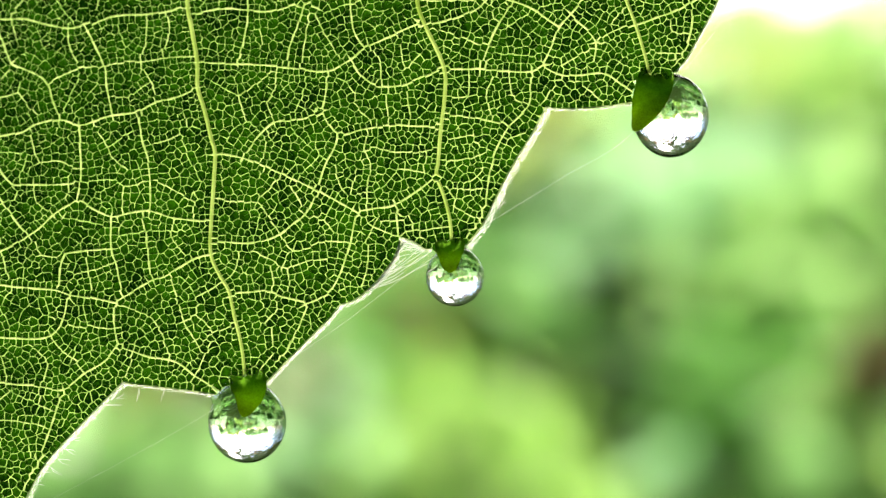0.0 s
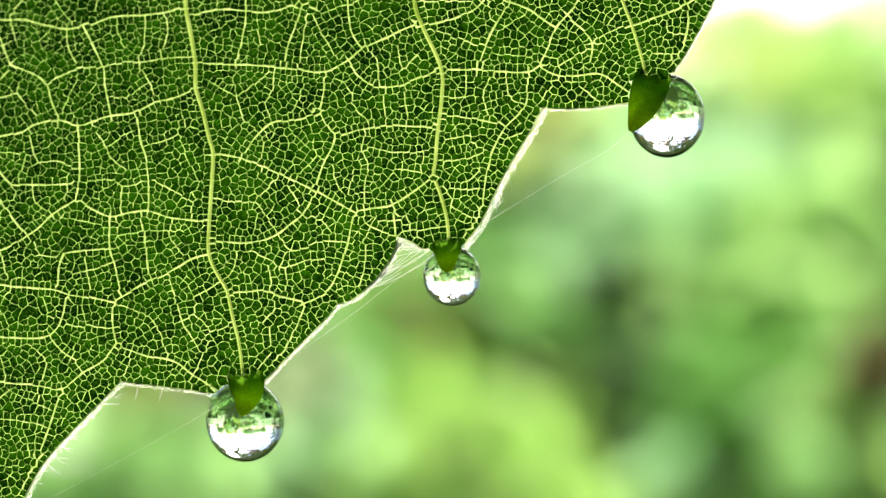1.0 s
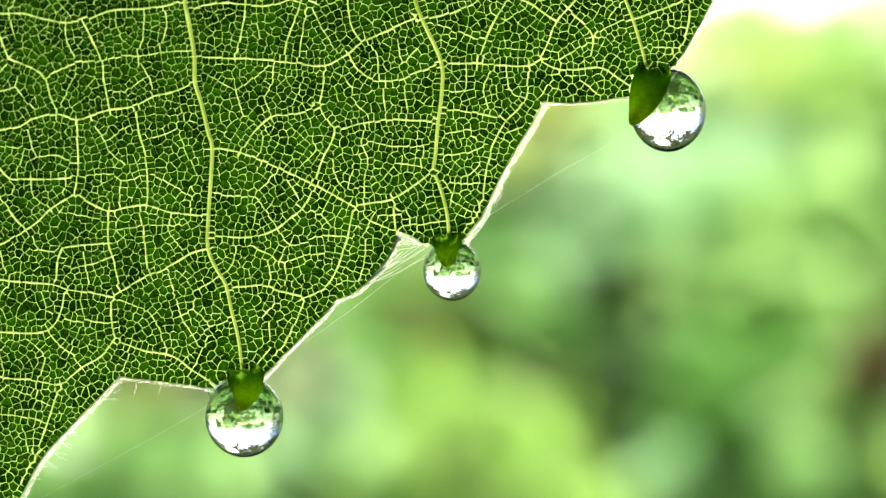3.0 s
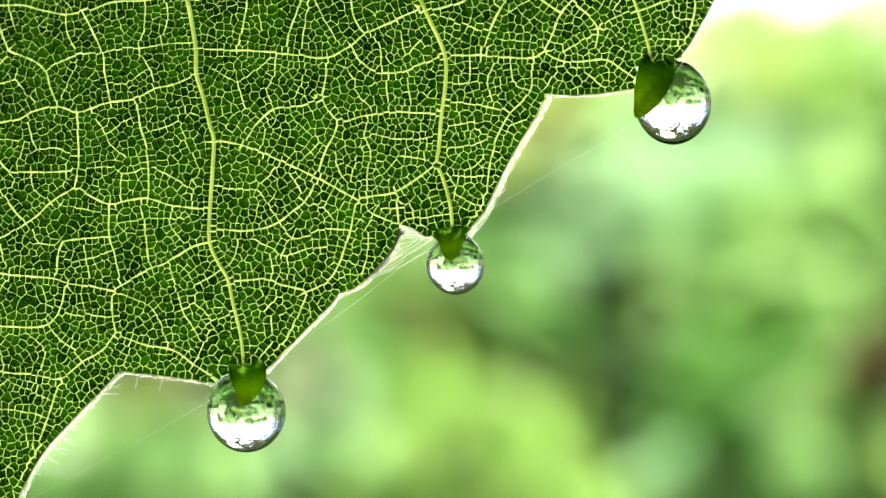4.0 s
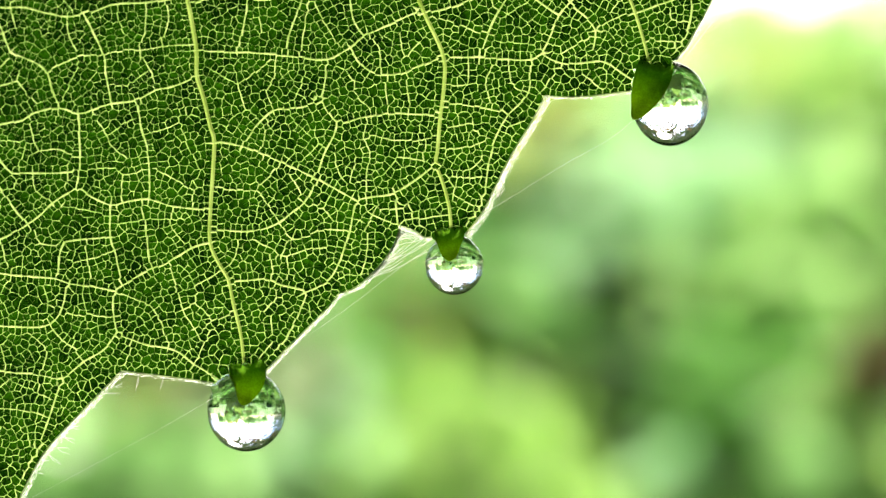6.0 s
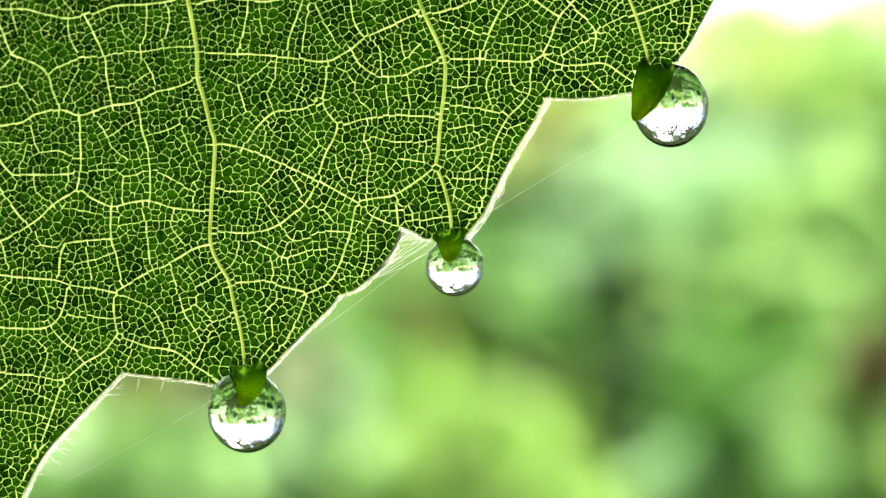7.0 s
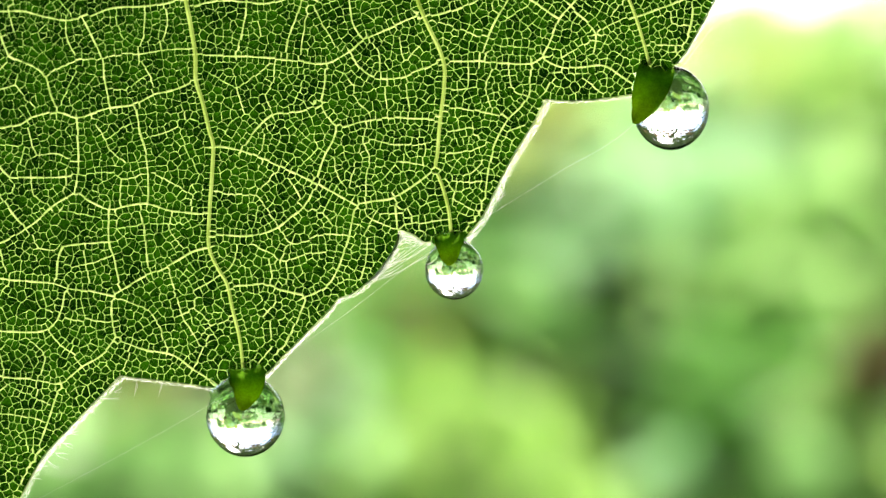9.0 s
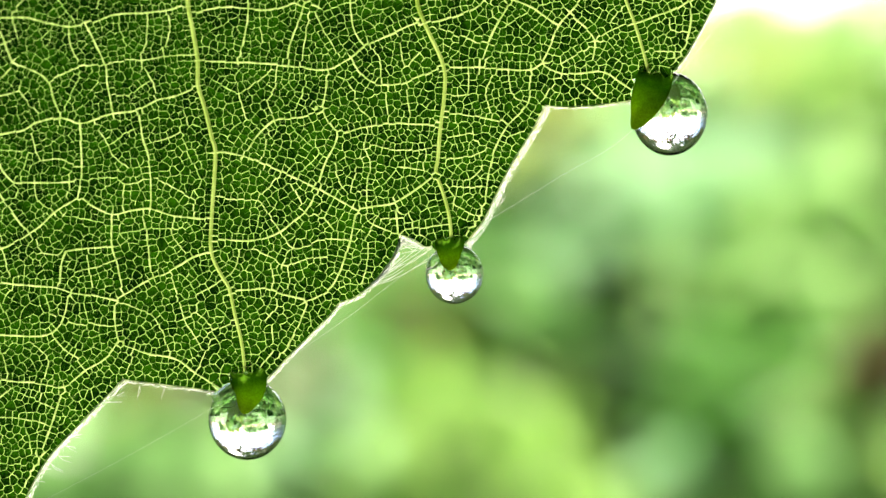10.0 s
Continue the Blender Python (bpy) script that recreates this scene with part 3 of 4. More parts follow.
    # thickened rim
    rims = [spline(s, 0.15) for s in SIDES]
    margin = part("margin", *join([tube([bend(*p, 0.0) for p in l], [0.032 * MM] * len(l), 6) for l in rims]), M_RIM, root, "thick pale rim")
    # silky hairs along the rim
    pieces = []
    for l, spread in zip(rims, (0.07, 0.09, 0.25, 0.14, 0.17, 0.15, 0.10, 0.19)):
        for a, b in zip(l, l[1:]):
            t = (b - a) / (np.linalg.norm(b - a) + 1e-9)
            nor = np.array((t[1], -t[0]))
            nor = -nor if inside(np.array([(a + b) / 2 + nor * 0.15]), poly)[0] else nor
            for _ in range(8 + int(44 * spread)):
                p = a + nor * rnd.uniform(-0.01, spread) + (b - a) * rnd.random()
                ang = rnd.gauss(0, 0.9)
                L = rnd.uniform(0.04, 0.20)
                d = (t * math.cos(ang) + nor * math.sin(ang) * 0.6) * L
                y = rnd.uniform(-0.12, 0.12)
                q = p + d * 0.5 + nor * rnd.uniform(-0.02, 0.03)
                w = p + d
                flat = Vector((nor[0], rnd.uniform(-0.7, 0.7), nor[1])).normalized()
                pieces.append(ribbon([bend(*p, y), bend(*q, y + rnd.uniform(-0.04, 0.04)), bend(*w, y + rnd.uniform(-0.06, 0.06))],
                                     [0.005 * MM, 0.0072 * MM, 0.0025 * MM], flat))
    for x, z, dx, dz in ((-13.45, -6.15, 0.75, 0.05), (-12.0, -5.5, -0.1, -0.55), (-11.0, -5.55, -0.15, -0.5), (-14.9, -7.9, 0.4, -0.2), (-15.2, -8.3, 0.5, -0.15),
                         (2.35, 2.0, -0.1, -0.5), (2.15, 1.6, 0.35, 0.35), (-12.9, -5.9, 0.3, 0.1), (-13.9, -6.6, 0.25, -0.15), (-0.6, -0.9, 0.4, 0.2), (-15.8, -8.8, 0.3, 0.1), (-15.5, -8.6, 0.45, -0.25), (-16.1, -9.3, 0.35, -0.1), (-14.6, -7.5, 0.3, 0.0)):
        for _ in range(2):
            e = rnd.uniform(-0.12, 0.12)
            pieces.append(tube([bend(x, z), bend(x + dx * 0.5 + e, z + dz * 0.5 + e * 0.7, 0.05), bend(x + dx, z + dz + e, 0.0)], [0.014 * MM, 0.011 * MM, 0.005 * MM], 4, False))
    tagged(part("margin_hair", *join(pieces), M_HAIR, margin, "fine white hairs lit from behind"), kind="stuff")
    # smooth tooth tips that hold the drops
    for line, halves, thick in TIPS:
        tooth(root, line, halves, thick)
    # stalk
    stalk = spline([(-20.40, 16.54), (-26.88, 22.34), (-35.36, 27.70), (-45.40, 30.60)], 1.0)
    part("petiole", *tube([bend(*p, -0.6) for p in stalk], [0.75 * MM] * len(stalk), 10), M_STEM, root, "green leaf stalk")
    return root


TIPS = [(((-7.92, -4.10), (-7.78, -4.70), (-7.70, -5.20), (-7.66, -5.74), (-7.77, -6.21), (-7.88, -6.63)), (14, 24, 31, 33, 31, 24, 15, 9), 0.26),
        (((0.25, 0.75), (0.27, 0.30), (0.27, 0.00), (0.27, -0.36), (0.27, -0.65), (0.27, -0.94)), (10, 20, 27, 27, 23, 19, 15, 10), 0.20),
        (((8.60, 7.85), (8.55, 7.30), (8.35, 6.50), (8.07, 5.74), (7.80, 5.11), (7.52, 4.66)), (12, 24, 31, 33, 31, 26, 18, 9), 0.24)]


def tip_plan(line, halves):
    """Points down the middle of a tooth tip, their share of the way, and half widths; halves in hundredths of 2.23 mm."""
    pts = spline(line, 0.12)
    ts = np.linspace(0, 1, len(pts))
    hw = np.interp(ts, np.linspace(0, 1, len(halves)), [h * 0.02232 for h in halves])
    hw[1:-1] = (hw[:-2] + 2 * hw[1:-1] + hw[2:]) / 4
    hw *= np.sqrt(1 - (np.clip(ts - 0.84, 0, 0.155) / 0.16) ** 2)      # a blunt end
    return pts, ts, hw


PLANS = [tip_plan(line, halves) for line, halves, _ in TIPS]


def under_tip(p):
    """Whether a place lies within the plan of a tooth tip, below where it runs into the blade."""
    for pts, ts, hw in PLANS:
        gap = np.linalg.norm(np.array(pts) - p, axis=1)
        i = gap.argmin()
        if ts[i] > 0.36 and gap[i] < hw[i] * 0.86:
            return True
    return False


def tooth(root, line, halves, thick):
    """A fleshy rounded tip along line."""
    pts, ts, hw = tip_plan(line, halves)
    verts, faces, sides = [], [], 20
    for i, p in enumerate(pts):
        d = pts[min(i + 1, len(pts) - 1)] - pts[max(i - 1, 0)]
        d = d / np.linalg.norm(d)
        s = np.array((d[1], -d[0]))
        th = thick * (1 - 0.6 * ts[i] ** 2) * min(1.0, 0.04 + 1.6 * ts[i])
        for k in range(sides):
            w = 2 * math.pi * k / sides
            q = p + s * math.cos(w) * hw[i]
            verts.append(bend(q[0], q[1], 0.03 + 0.10 * ts[i] + math.sin(w) * th))
        if i:
            o = (i - 1) * sides
            faces += [(o + k, o + (k + 1) % sides, o + sides + (k + 1) % sides, o + sides + k) for k in range(sides)]
    faces.append(tuple(range(sides))[::-1])
    faces.append(tuple(range(len(verts) - sides, len(verts))))
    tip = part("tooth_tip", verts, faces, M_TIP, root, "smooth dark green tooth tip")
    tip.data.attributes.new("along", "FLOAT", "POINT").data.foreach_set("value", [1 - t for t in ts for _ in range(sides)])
    return tip


def drop(x, z, rx, rz, depth, label):
    """A hanging drop, a little longer than wide and fuller below, about its own centre."""
    verts, faces, N, K = [], [], 48, 72
    for i in range(1, N):
        a = math.pi * i / N
        c = math.cos(a)
        r = math.sin(a) * (1 + 0.03 * math.sin(a) - 0.05 * max(0, c) ** 2)
        for k in range(K):
            w = 2 * math.pi * k / K
            verts.append((rx * r / 1.03 * math.cos(w) * MM, rx * r / 1.03 * math.sin(w) * MM, rz * c * MM))
    verts += [(0, 0, rz * MM), (0, 0, -rz * MM)]
    for i in range(N - 2):
        faces += [(i * K + k, (i + 1) * K + k, (i + 1) * K + (k + 1) % K, i * K + (k + 1) % K) for k in range(K)]
    t = len(verts) - 2
    faces += [(t, k, (k + 1) % K) for k in range(K)]
    o = (N - 2) * K
    faces += [(t + 1, o + (k + 1) % K, o + k) for k in range(K)]
    ob = part("water_drop", verts, faces, M_WATER)
    k = (EYE * 1000 + depth) / (EYE * 1000)
    ob.location = (x * k * MM, depth * MM, 1 + z * k * MM)
    return tagged(ob, label, "water drop", "drops on the leaf teeth")


def silk(name, strands, radius, label, category, taper=0.0):
    pieces = []
    for s in strands:
        pieces.append(tube([bend(p[0], p[1], p[2]) for p in s], [radius * MM * (1 - taper * k / len(s)) for k in range(len(s))], 4, False))
    ob = part(name, *join(pieces), M_SILK)
    ob.location = (0, 0, 1)
    return tagged(ob, label, category)


def web():
    """Torn silk that bridges the notch beside the middle drop."""
    rnd = random.Random(21)
    left = spline([(-1.74, 0.36), (-1.92, -0.25), (-2.50, -1.14), (-3.21, -1.83)], 0.1)
    right = spline([(-1.61, 0.42), (-1.09, 0.16), (-0.65, -0.11), (-0.60, -0.65)], 0.1)
    strands = []
    for _ in range(24):
        a = left[rnd.randrange(len(left))]
        f = rnd.random()
        b = right[min(len(right) - 1, int(f * len(right)))]
        reach = rnd.choice((1.0, 1.0, 0.6, 0.45))
        y0, y1 = rnd.uniform(-0.1, 0.15), rnd.uniform(-0.1, 0.15)
        strands.append([(*(a + (b - a) * reach * s + np.array((0, -0.10 * math.sin(math.pi * s) * rnd.random()))), y0 + (y1 - y0) * s) for s in np.linspace(0, 1, 6)])
    for _ in range(50):
        i = rnd.randrange(len(left) - 8)
        n = np.array((rnd.uniform(0.0, 0.34), rnd.uniform(-0.16, 0.05))) * rnd.random() ** 0.5
        strands.append([(*(left[i + k] + n * (0.6 + 0.4 * math.sin(k + i))), rnd.uniform(-0.1, 0.1)) for k in range(0, 8, 2)])
    for _ in range(13):                        # matted threads at the head of the notch
        a, b = left[rnd.randrange(5)], right[rnd.randrange(2, len(right) // 2 + 3)]
        strands.append([(*(a + (b - a) * f + np.array((0, rnd.uniform(-0.14, 0.02)))), rnd.uniform(-0.1, 0.1)) for f in (0.0, 0.35, 0.7, 1.0)])
    return silk("spider_web", strands, 0.0092, "torn white spider silk stretched across the leaf notch", "spider web")


def thread():
    line = spline([(10.67, 8.50), (7.50, 4.60), (4.60, 2.75), (1.70, 0.96), (-1.43, -1.03), (-4.33, -3.21), (-9.35, -6.52), (-15.38, -9.84), (-20.18, -12.25)], 0.4)
    return silk("spider_thread", [[(p[0], p[1], -0.5) for p in line]], 0.0058, "single pale spider thread running behind the leaf", "spider thread", 0.55)


the_leaf = leaf()
DROPS = [drop(*(-7.73, -6.83), 1.565, 1.64, 1.55, "clear round water drop hanging from a leaf tooth"),
         drop(*(0.47, -1.07), 1.165, 1.21, 1.15, "smallest clear water drop, hanging beside torn silk"),
         drop(*(8.99, 5.27), 1.52, 1.69, 1.55, "clear oval water drop partly behind a folded leaf tooth")]
# the thin lens of water that creeps up the leaf beside the largest drop
bulge = []
for i in range(1, 12):
    for k in range(24):
        a, w = math.pi * i / 12, 2 * math.pi * k / 24
        bulge.append((0.62 * MM * math.sin(a) * math.cos(w), 0.08 * MM * math.sin(a) * math.sin(w), 0.66 * MM * math.cos(a)))
rings = [(i * 24 + k, (i + 1) * 24 + k, (i + 1) * 24 + (k + 1) % 24, i * 24 + (k + 1) % 24) for i in range(10) for k in range(24)]
meniscus = part("meniscus", bulge, rings + [tuple(range(24)), tuple(range(263, 239, -1))], M_WATER, DROPS[0], "thin lens of water on the leaf edge")
meniscus.location = (-0.70 * MM, -1.66 * MM, 1.20 * MM)
the_web = web()
the_thread = thread()


# ---- the garden behind ----
def spot(u, v, d):
    """The place d metres before the eye, u to the side and v up per metre."""
    return Vector((u * d, d - EYE, 1 + v * d))


def leafy(rnd, centre, radii, count, size, flat=0.6):
    """Many small pointed, folded leaves in an uneven cloud."""
    verts, faces = [], []
    lumps = [(Vector((rnd.gauss(0, 0.42), rnd.gauss(0, 0.42), rnd.gauss(0, 0.42))), rnd.uniform(0.4, 0.8)) for _ in range(12)]
    mean = sum((c for c, r in lumps), Vector()) / len(lumps)
    lumps = [(c - mean, r) for c, r in lumps]
    for _ in range(count):
        c, r = lumps[rnd.randrange(len(lumps))]
        d = Vector((rnd.gauss(0, 1), rnd.gauss(0, 1), rnd.gauss(0, 1))).normalized() * r * rnd.random() ** 0.4
        p = Vector(centre) + Vector([(c[i] + d[i]) * radii[i] for i in range(3)])
        L = size * rnd.uniform(0.6, 1.3)
        m = Euler((rnd.gauss(0, flat), rnd.gauss(0, flat), rnd.uniform(0, 6.283))).to_matrix()
        o = len(verts)
        for q in ((0, 0, 0), (-0.26, 0.4, 0.07), (0, 0.45, 0), (0.26, 0.4, 0.07), (0, 1, -0.12)):
            verts.append(p + m @ (Vector(q) * L))
        faces += [(o, o + 2, o + 1), (o, o + 3, o + 2), (o + 1, o + 2, o + 4), (o + 2, o + 3, o + 4)]
    return verts, faces


def shrub(seed, u, v, d, ru, rv, mat, label, count=700, size=0.02, name="shrub", foot=0.0):
    """A shrub with its leafy head at spot(u, v, d), on stems from the ground."""
    rnd = random.Random(seed)
    head = spot(u, v, d)
    root = tagged(new(name), label, name.split("_")[-1], "garden shrubs")
    root.location = (head.x, head.y, foot)
    c = Vector((0, 0, head.z - foot))
    stems = []
    for _ in range(4):
        top = c + Vector((rnd.gauss(0, ru * d * 0.4), rnd.gauss(0, 0.04), rnd.uniform(-0.5, 0.3) * rv * d))
        b = Vector((rnd.gauss(0, 0.05), rnd.gauss(0, 0.05), 0))
        mid = b.lerp(top, 0.5) + Vector((rnd.gauss(0, 0.02), rnd.gauss(0, 0.02), 0))
        part("stem", *tube([b, mid, top], [0.0028, 0.0022, 0.001], 6), M_STEM, root)
    v1, f1 = leafy(rnd, c, (ru * d, max(ru, rv) * d * 0.7, rv * d), count, size, 0.9)
    tagged(part("foliage", v1, f1, mat, root, smooth=False), kind="stuff")
    return root


shrub(40, -0.1201, -0.0582, 2.3, 0.0742, 0.0585, M_FRESH, "fresh green shrub in soft focus behind the leaf tip", 1500, 0.045)
shrub(41, -0.0189, -0.0358, 2.5, 0.0630, 0.0585, M_FRESH, "fresh green shrub in soft focus behind the drops", 1500, 0.045)
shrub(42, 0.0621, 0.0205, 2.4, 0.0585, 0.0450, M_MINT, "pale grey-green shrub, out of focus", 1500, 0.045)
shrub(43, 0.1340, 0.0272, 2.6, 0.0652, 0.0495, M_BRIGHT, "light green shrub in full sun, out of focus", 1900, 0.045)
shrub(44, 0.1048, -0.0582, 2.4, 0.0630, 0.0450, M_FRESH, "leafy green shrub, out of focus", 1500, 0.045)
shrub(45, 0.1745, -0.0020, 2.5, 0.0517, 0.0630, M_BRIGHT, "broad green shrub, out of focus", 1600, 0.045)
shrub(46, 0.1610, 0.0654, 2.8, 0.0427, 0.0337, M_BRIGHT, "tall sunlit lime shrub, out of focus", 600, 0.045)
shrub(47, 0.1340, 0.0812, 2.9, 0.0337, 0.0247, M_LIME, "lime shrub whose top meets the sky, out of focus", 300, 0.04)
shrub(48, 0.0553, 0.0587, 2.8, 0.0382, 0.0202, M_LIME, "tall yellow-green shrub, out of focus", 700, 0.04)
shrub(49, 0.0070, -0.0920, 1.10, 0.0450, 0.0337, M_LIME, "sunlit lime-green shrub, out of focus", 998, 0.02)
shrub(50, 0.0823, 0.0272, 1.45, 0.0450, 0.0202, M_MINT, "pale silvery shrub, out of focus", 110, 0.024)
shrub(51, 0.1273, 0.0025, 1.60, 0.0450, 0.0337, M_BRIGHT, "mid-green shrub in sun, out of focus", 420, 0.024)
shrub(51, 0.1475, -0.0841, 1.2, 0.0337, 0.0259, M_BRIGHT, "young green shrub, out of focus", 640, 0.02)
shrub(53, 0.1100, -0.0740, 1.05, 0.0180, 0.0310, M_GREEN, "deep green shrub, out of focus", 760, 0.018)
shrub(54, -0.0144, -0.0290, 1.40, 0.0180, 0.0157, M_OLIVE, "olive shrub with thin growth, out of focus", 340, 0.020)
shrub(55, -0.0436, -0.0582, 1.45, 0.0112, 0.0337, M_MINT, "slim grey-green shrub, out of focus", 160, 0.020)
shrub(56, 0.0756, -0.0740, 1.25, 0.0202, 0.0247, M_FRESH, "small fresh green shrub, out of focus", 260, 0.022)
shrub(60, 0.0137, -0.1010, 0.95, 0.0484, 0.0281, M_LIME, "low sunlit lime shrub, out of focus", 820, 0.018)
shrub(58, -0.1268, -0.0897, 1.15, 0.0540, 0.0292, M_FRESH, "low fresh green shrub, out of focus", 700, 0.02)
shrub(59, 0.0328, 0.0002, 1.7, 0.0270, 0.0202, M_MINT, "thin grey-green shrub, out of focus", 350, 0.024)
shrub(60, 0.1127, 0.0891, 3.0, 0.0180, 0.0135, M_LIME, "lime shrub tip against the sky, out of focus", 45, 0.04)
shrub(61, 0.1734, -0.0493, 1.05, 0.0124, 0.0202, M_BROWN, "brown withered shrub, out of focus", 110, 0.016)
shrub(72, 0.0486, 0.0463, 1.6, 0.0214, 0.0135, M_GOLD, "yellowish shrub tip, out of focus", 320, 0.022)
shrub(74, -0.0504, -0.0684, 0.95, 0.0124, 0.0337, M_DRY, "pale dry shrub twigs, out of focus", 110, 0.016)
shrub(75, -0.1010, -0.0672, 1.05, 0.0135, 0.0112, M_DRY, "pale dry undergrowth, out of focus", 110, 0.016)
shrub(76, 0.0351, -0.0200, 1.35, 0.0191, 0.0146, M_FRESH, "small soft green shrub, out of focus", 280, 0.02)
shrub(78, -0.1089, -0.0886, 0.95, 0.0270, 0.0180, M_FRESH, "low soft green shrub, out of focus", 340, 0.018)
shrub(200, 0.0351, -0.0065, 1.5, 0.0169, 0.0135, M_MINT, "slight grey-green shrub, out of focus", 280, 0.022)
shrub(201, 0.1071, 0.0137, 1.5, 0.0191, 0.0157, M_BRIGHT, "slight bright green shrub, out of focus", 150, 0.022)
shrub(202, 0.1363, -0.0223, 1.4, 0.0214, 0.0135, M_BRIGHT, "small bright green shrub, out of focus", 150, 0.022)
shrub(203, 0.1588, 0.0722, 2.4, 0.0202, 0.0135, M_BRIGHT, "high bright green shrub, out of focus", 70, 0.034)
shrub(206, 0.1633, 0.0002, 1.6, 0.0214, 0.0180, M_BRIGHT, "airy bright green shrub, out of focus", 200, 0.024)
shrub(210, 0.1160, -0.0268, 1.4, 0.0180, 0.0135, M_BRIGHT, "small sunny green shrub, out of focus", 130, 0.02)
shrub(211, 0.1700, -0.0954, 1.1, 0.0157, 0.0135, M_LIME, "low lime shrub beside withered twigs, out of focus", 240, 0.018)
shrub(212, 0.1318, -0.0976, 1.0, 0.0180, 0.0135, M_FRESH, "low leafy green shrub, out of focus", 240, 0.018)
shrub(226, -0.0400, -0.0470, 1.20, 0.0130, 0.0170, M_DRY, "grey-green dry shrub, out of focus", 240, 0.014)
shrub(230, -0.0500, -0.0900, 2.2, 0.0350, 0.0350, M_FRESH, "soft fresh green shrub low behind the drop, out of focus", 460, 0.042)
shrub(232, -0.0280, -0.0360, 1.15, 0.0130, 0.0130, M_GREEN, "dense mid-green shrub, out of focus", 300, 0.016)
shrub(301, 0.1588, 0.0711, 2.30, 0.0292, 0.0180, M_LIME, "lime shrub top in full sun, out of focus", 78, 0.036)
shrub(302, 0.0868, 0.0205, 1.35, 0.0247, 0.0146, M_MINT, "pale grey-green shrub in sun, out of focus", 144, 0.012)
shrub(303, 0.0272, 0.0216, 1.60, 0.0169, 0.0169, M_GREEN, "mid-green shrub beside the leaf edge, out of focus", 145, 0.022)
shrub(304, 0.0216, 0.0025, 1.40, 0.0124, 0.0135, M_GREEN, "mid-green shrub behind the small drop, out of focus", 40, 0.02)
# shaded spot of the thicket, its shade put into the leaf colour
shrub(305, 0.0654, -0.0234, 1.25, 0.0112, 0.0184, M_SHADED, "narrow shrub head coloured dark for shade, out of focus", 244, 0.017)
shrub(306, 0.0452, -0.0340, 1.15, 0.0191, 0.0085, M_GREEN, "mid-green shrub above the lime leaves, out of focus", 67, 0.014)
# shade at the thicket's foot, given as dark leaf colour
shrub(307, 0.0756, -0.0493, 1.05, 0.0112, 0.0112, M_SHADED, "shrub at the thicket foot, coloured dark for shade, out of focus", 34, 0.014)
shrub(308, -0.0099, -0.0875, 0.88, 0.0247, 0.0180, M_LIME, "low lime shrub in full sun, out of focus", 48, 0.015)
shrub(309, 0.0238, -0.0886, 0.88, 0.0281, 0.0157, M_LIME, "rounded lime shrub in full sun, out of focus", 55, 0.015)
shrub(310, 0.1093, -0.0493, 1.50, 0.0180, 0.0135, M_FRESH, "fresh green shrub in sun, out of focus", 41, 0.022)
shrub(311, -0.0144, -0.0268, 1.15, 0.0146, 0.0101, M_OLIVE, "olive shrub with thin growth, out of focus", 28, 0.016)
shrub(312, -0.0324, -0.0301, 1.20, 0.0079, 0.0090, M_GREEN, "slight mid-green shrub, out of focus", 25, 0.016)
shrub(313, -0.0403, -0.0785, 0.88, 0.0157, 0.0247, M_MINT, "slim grey-green shrub, out of focus", 25, 0.014)
shrub(314, -0.1066, -0.0920, 0.88, 0.0315, 0.0146, M_FRESH, "low fresh green shrub, out of focus", 25, 0.014)
shrub(315, 0.1588, -0.0470, 1.15, 0.0169, 0.0146, M_GREEN, "deep green shrub beside withered twigs, out of focus", 49, 0.018)
shrub(316, 0.1655, 0.0958, 2.70, 0.0292, 0.0124, M_LIME, "tall lime shrub against the sky, out of focus", 74, 0.036)
shrub(322, -0.1021, -0.0965, 1.30, 0.0360, 0.0135, M_FRESH, "low fresh green shrub under the leaf, out of focus", 61, 0.022)
shrub(323, 0.1239, 0.0733, 2.00, 0.0247, 0.0169, M_GOLD, "yellow-green shrub top in full sun, out of focus", 29, 0.03)
shrub(324, 0.0452, 0.0531, 1.60, 0.0180, 0.0124, M_GOLD, "yellowish sunlit shrub, out of focus", 30, 0.024)
shrub(325, 0.1003, -0.0391, 1.20, 0.0191, 0.0157, M_GREEN, "leafy mid-green shrub, out of focus", 48, 0.018)
shrub(326, 0.0857, -0.0875, 0.88, 0.0124, 0.0124, M_MINT, "small pale grey-green shrub, out of focus", 25, 0.014)
shrub(327, 0.0047, -0.0729, 0.92, 0.0281, 0.0169, M_LIME, "lime shrub in full sun, out of focus", 52, 0.015)
shrub(328, 0.0238, -0.0954, 0.85, 0.0292, 0.0101, M_LIME, "low lime shrub catching the sun, out of focus", 33, 0.014)
shrub(330, 0.0351, -0.0223, 1.20, 0.0124, 0.0101, M_FRESH, "small fresh green shrub with thin growth, out of focus", 25, 0.016)
shrub(331, -0.0313, -0.0223, 1.22, 0.0146, 0.0124, M_GREEN, "small mid-green shrub under the silk, out of focus", 70, 0.018)
shrub(332, -0.0560, -0.0627, 1.00, 0.0090, 0.0202, M_DRY, "pale dry twiggy shrub, out of focus", 25, 0.015)
shrub(333, -0.0189, -0.0144, 1.25, 0.0180, 0.0139, M_GREEN, "leafy mid-green shrub behind the silk, out of focus", 73, 0.018)
# shaded band above the lime leaves, painted in by dark leaves
shrub(335, 0.0564, -0.0380, 1.12, 0.0146, 0.0067, M_SHADED, "low shrub above the lime leaves, coloured dark for shade, out of focus", 38, 0.014)
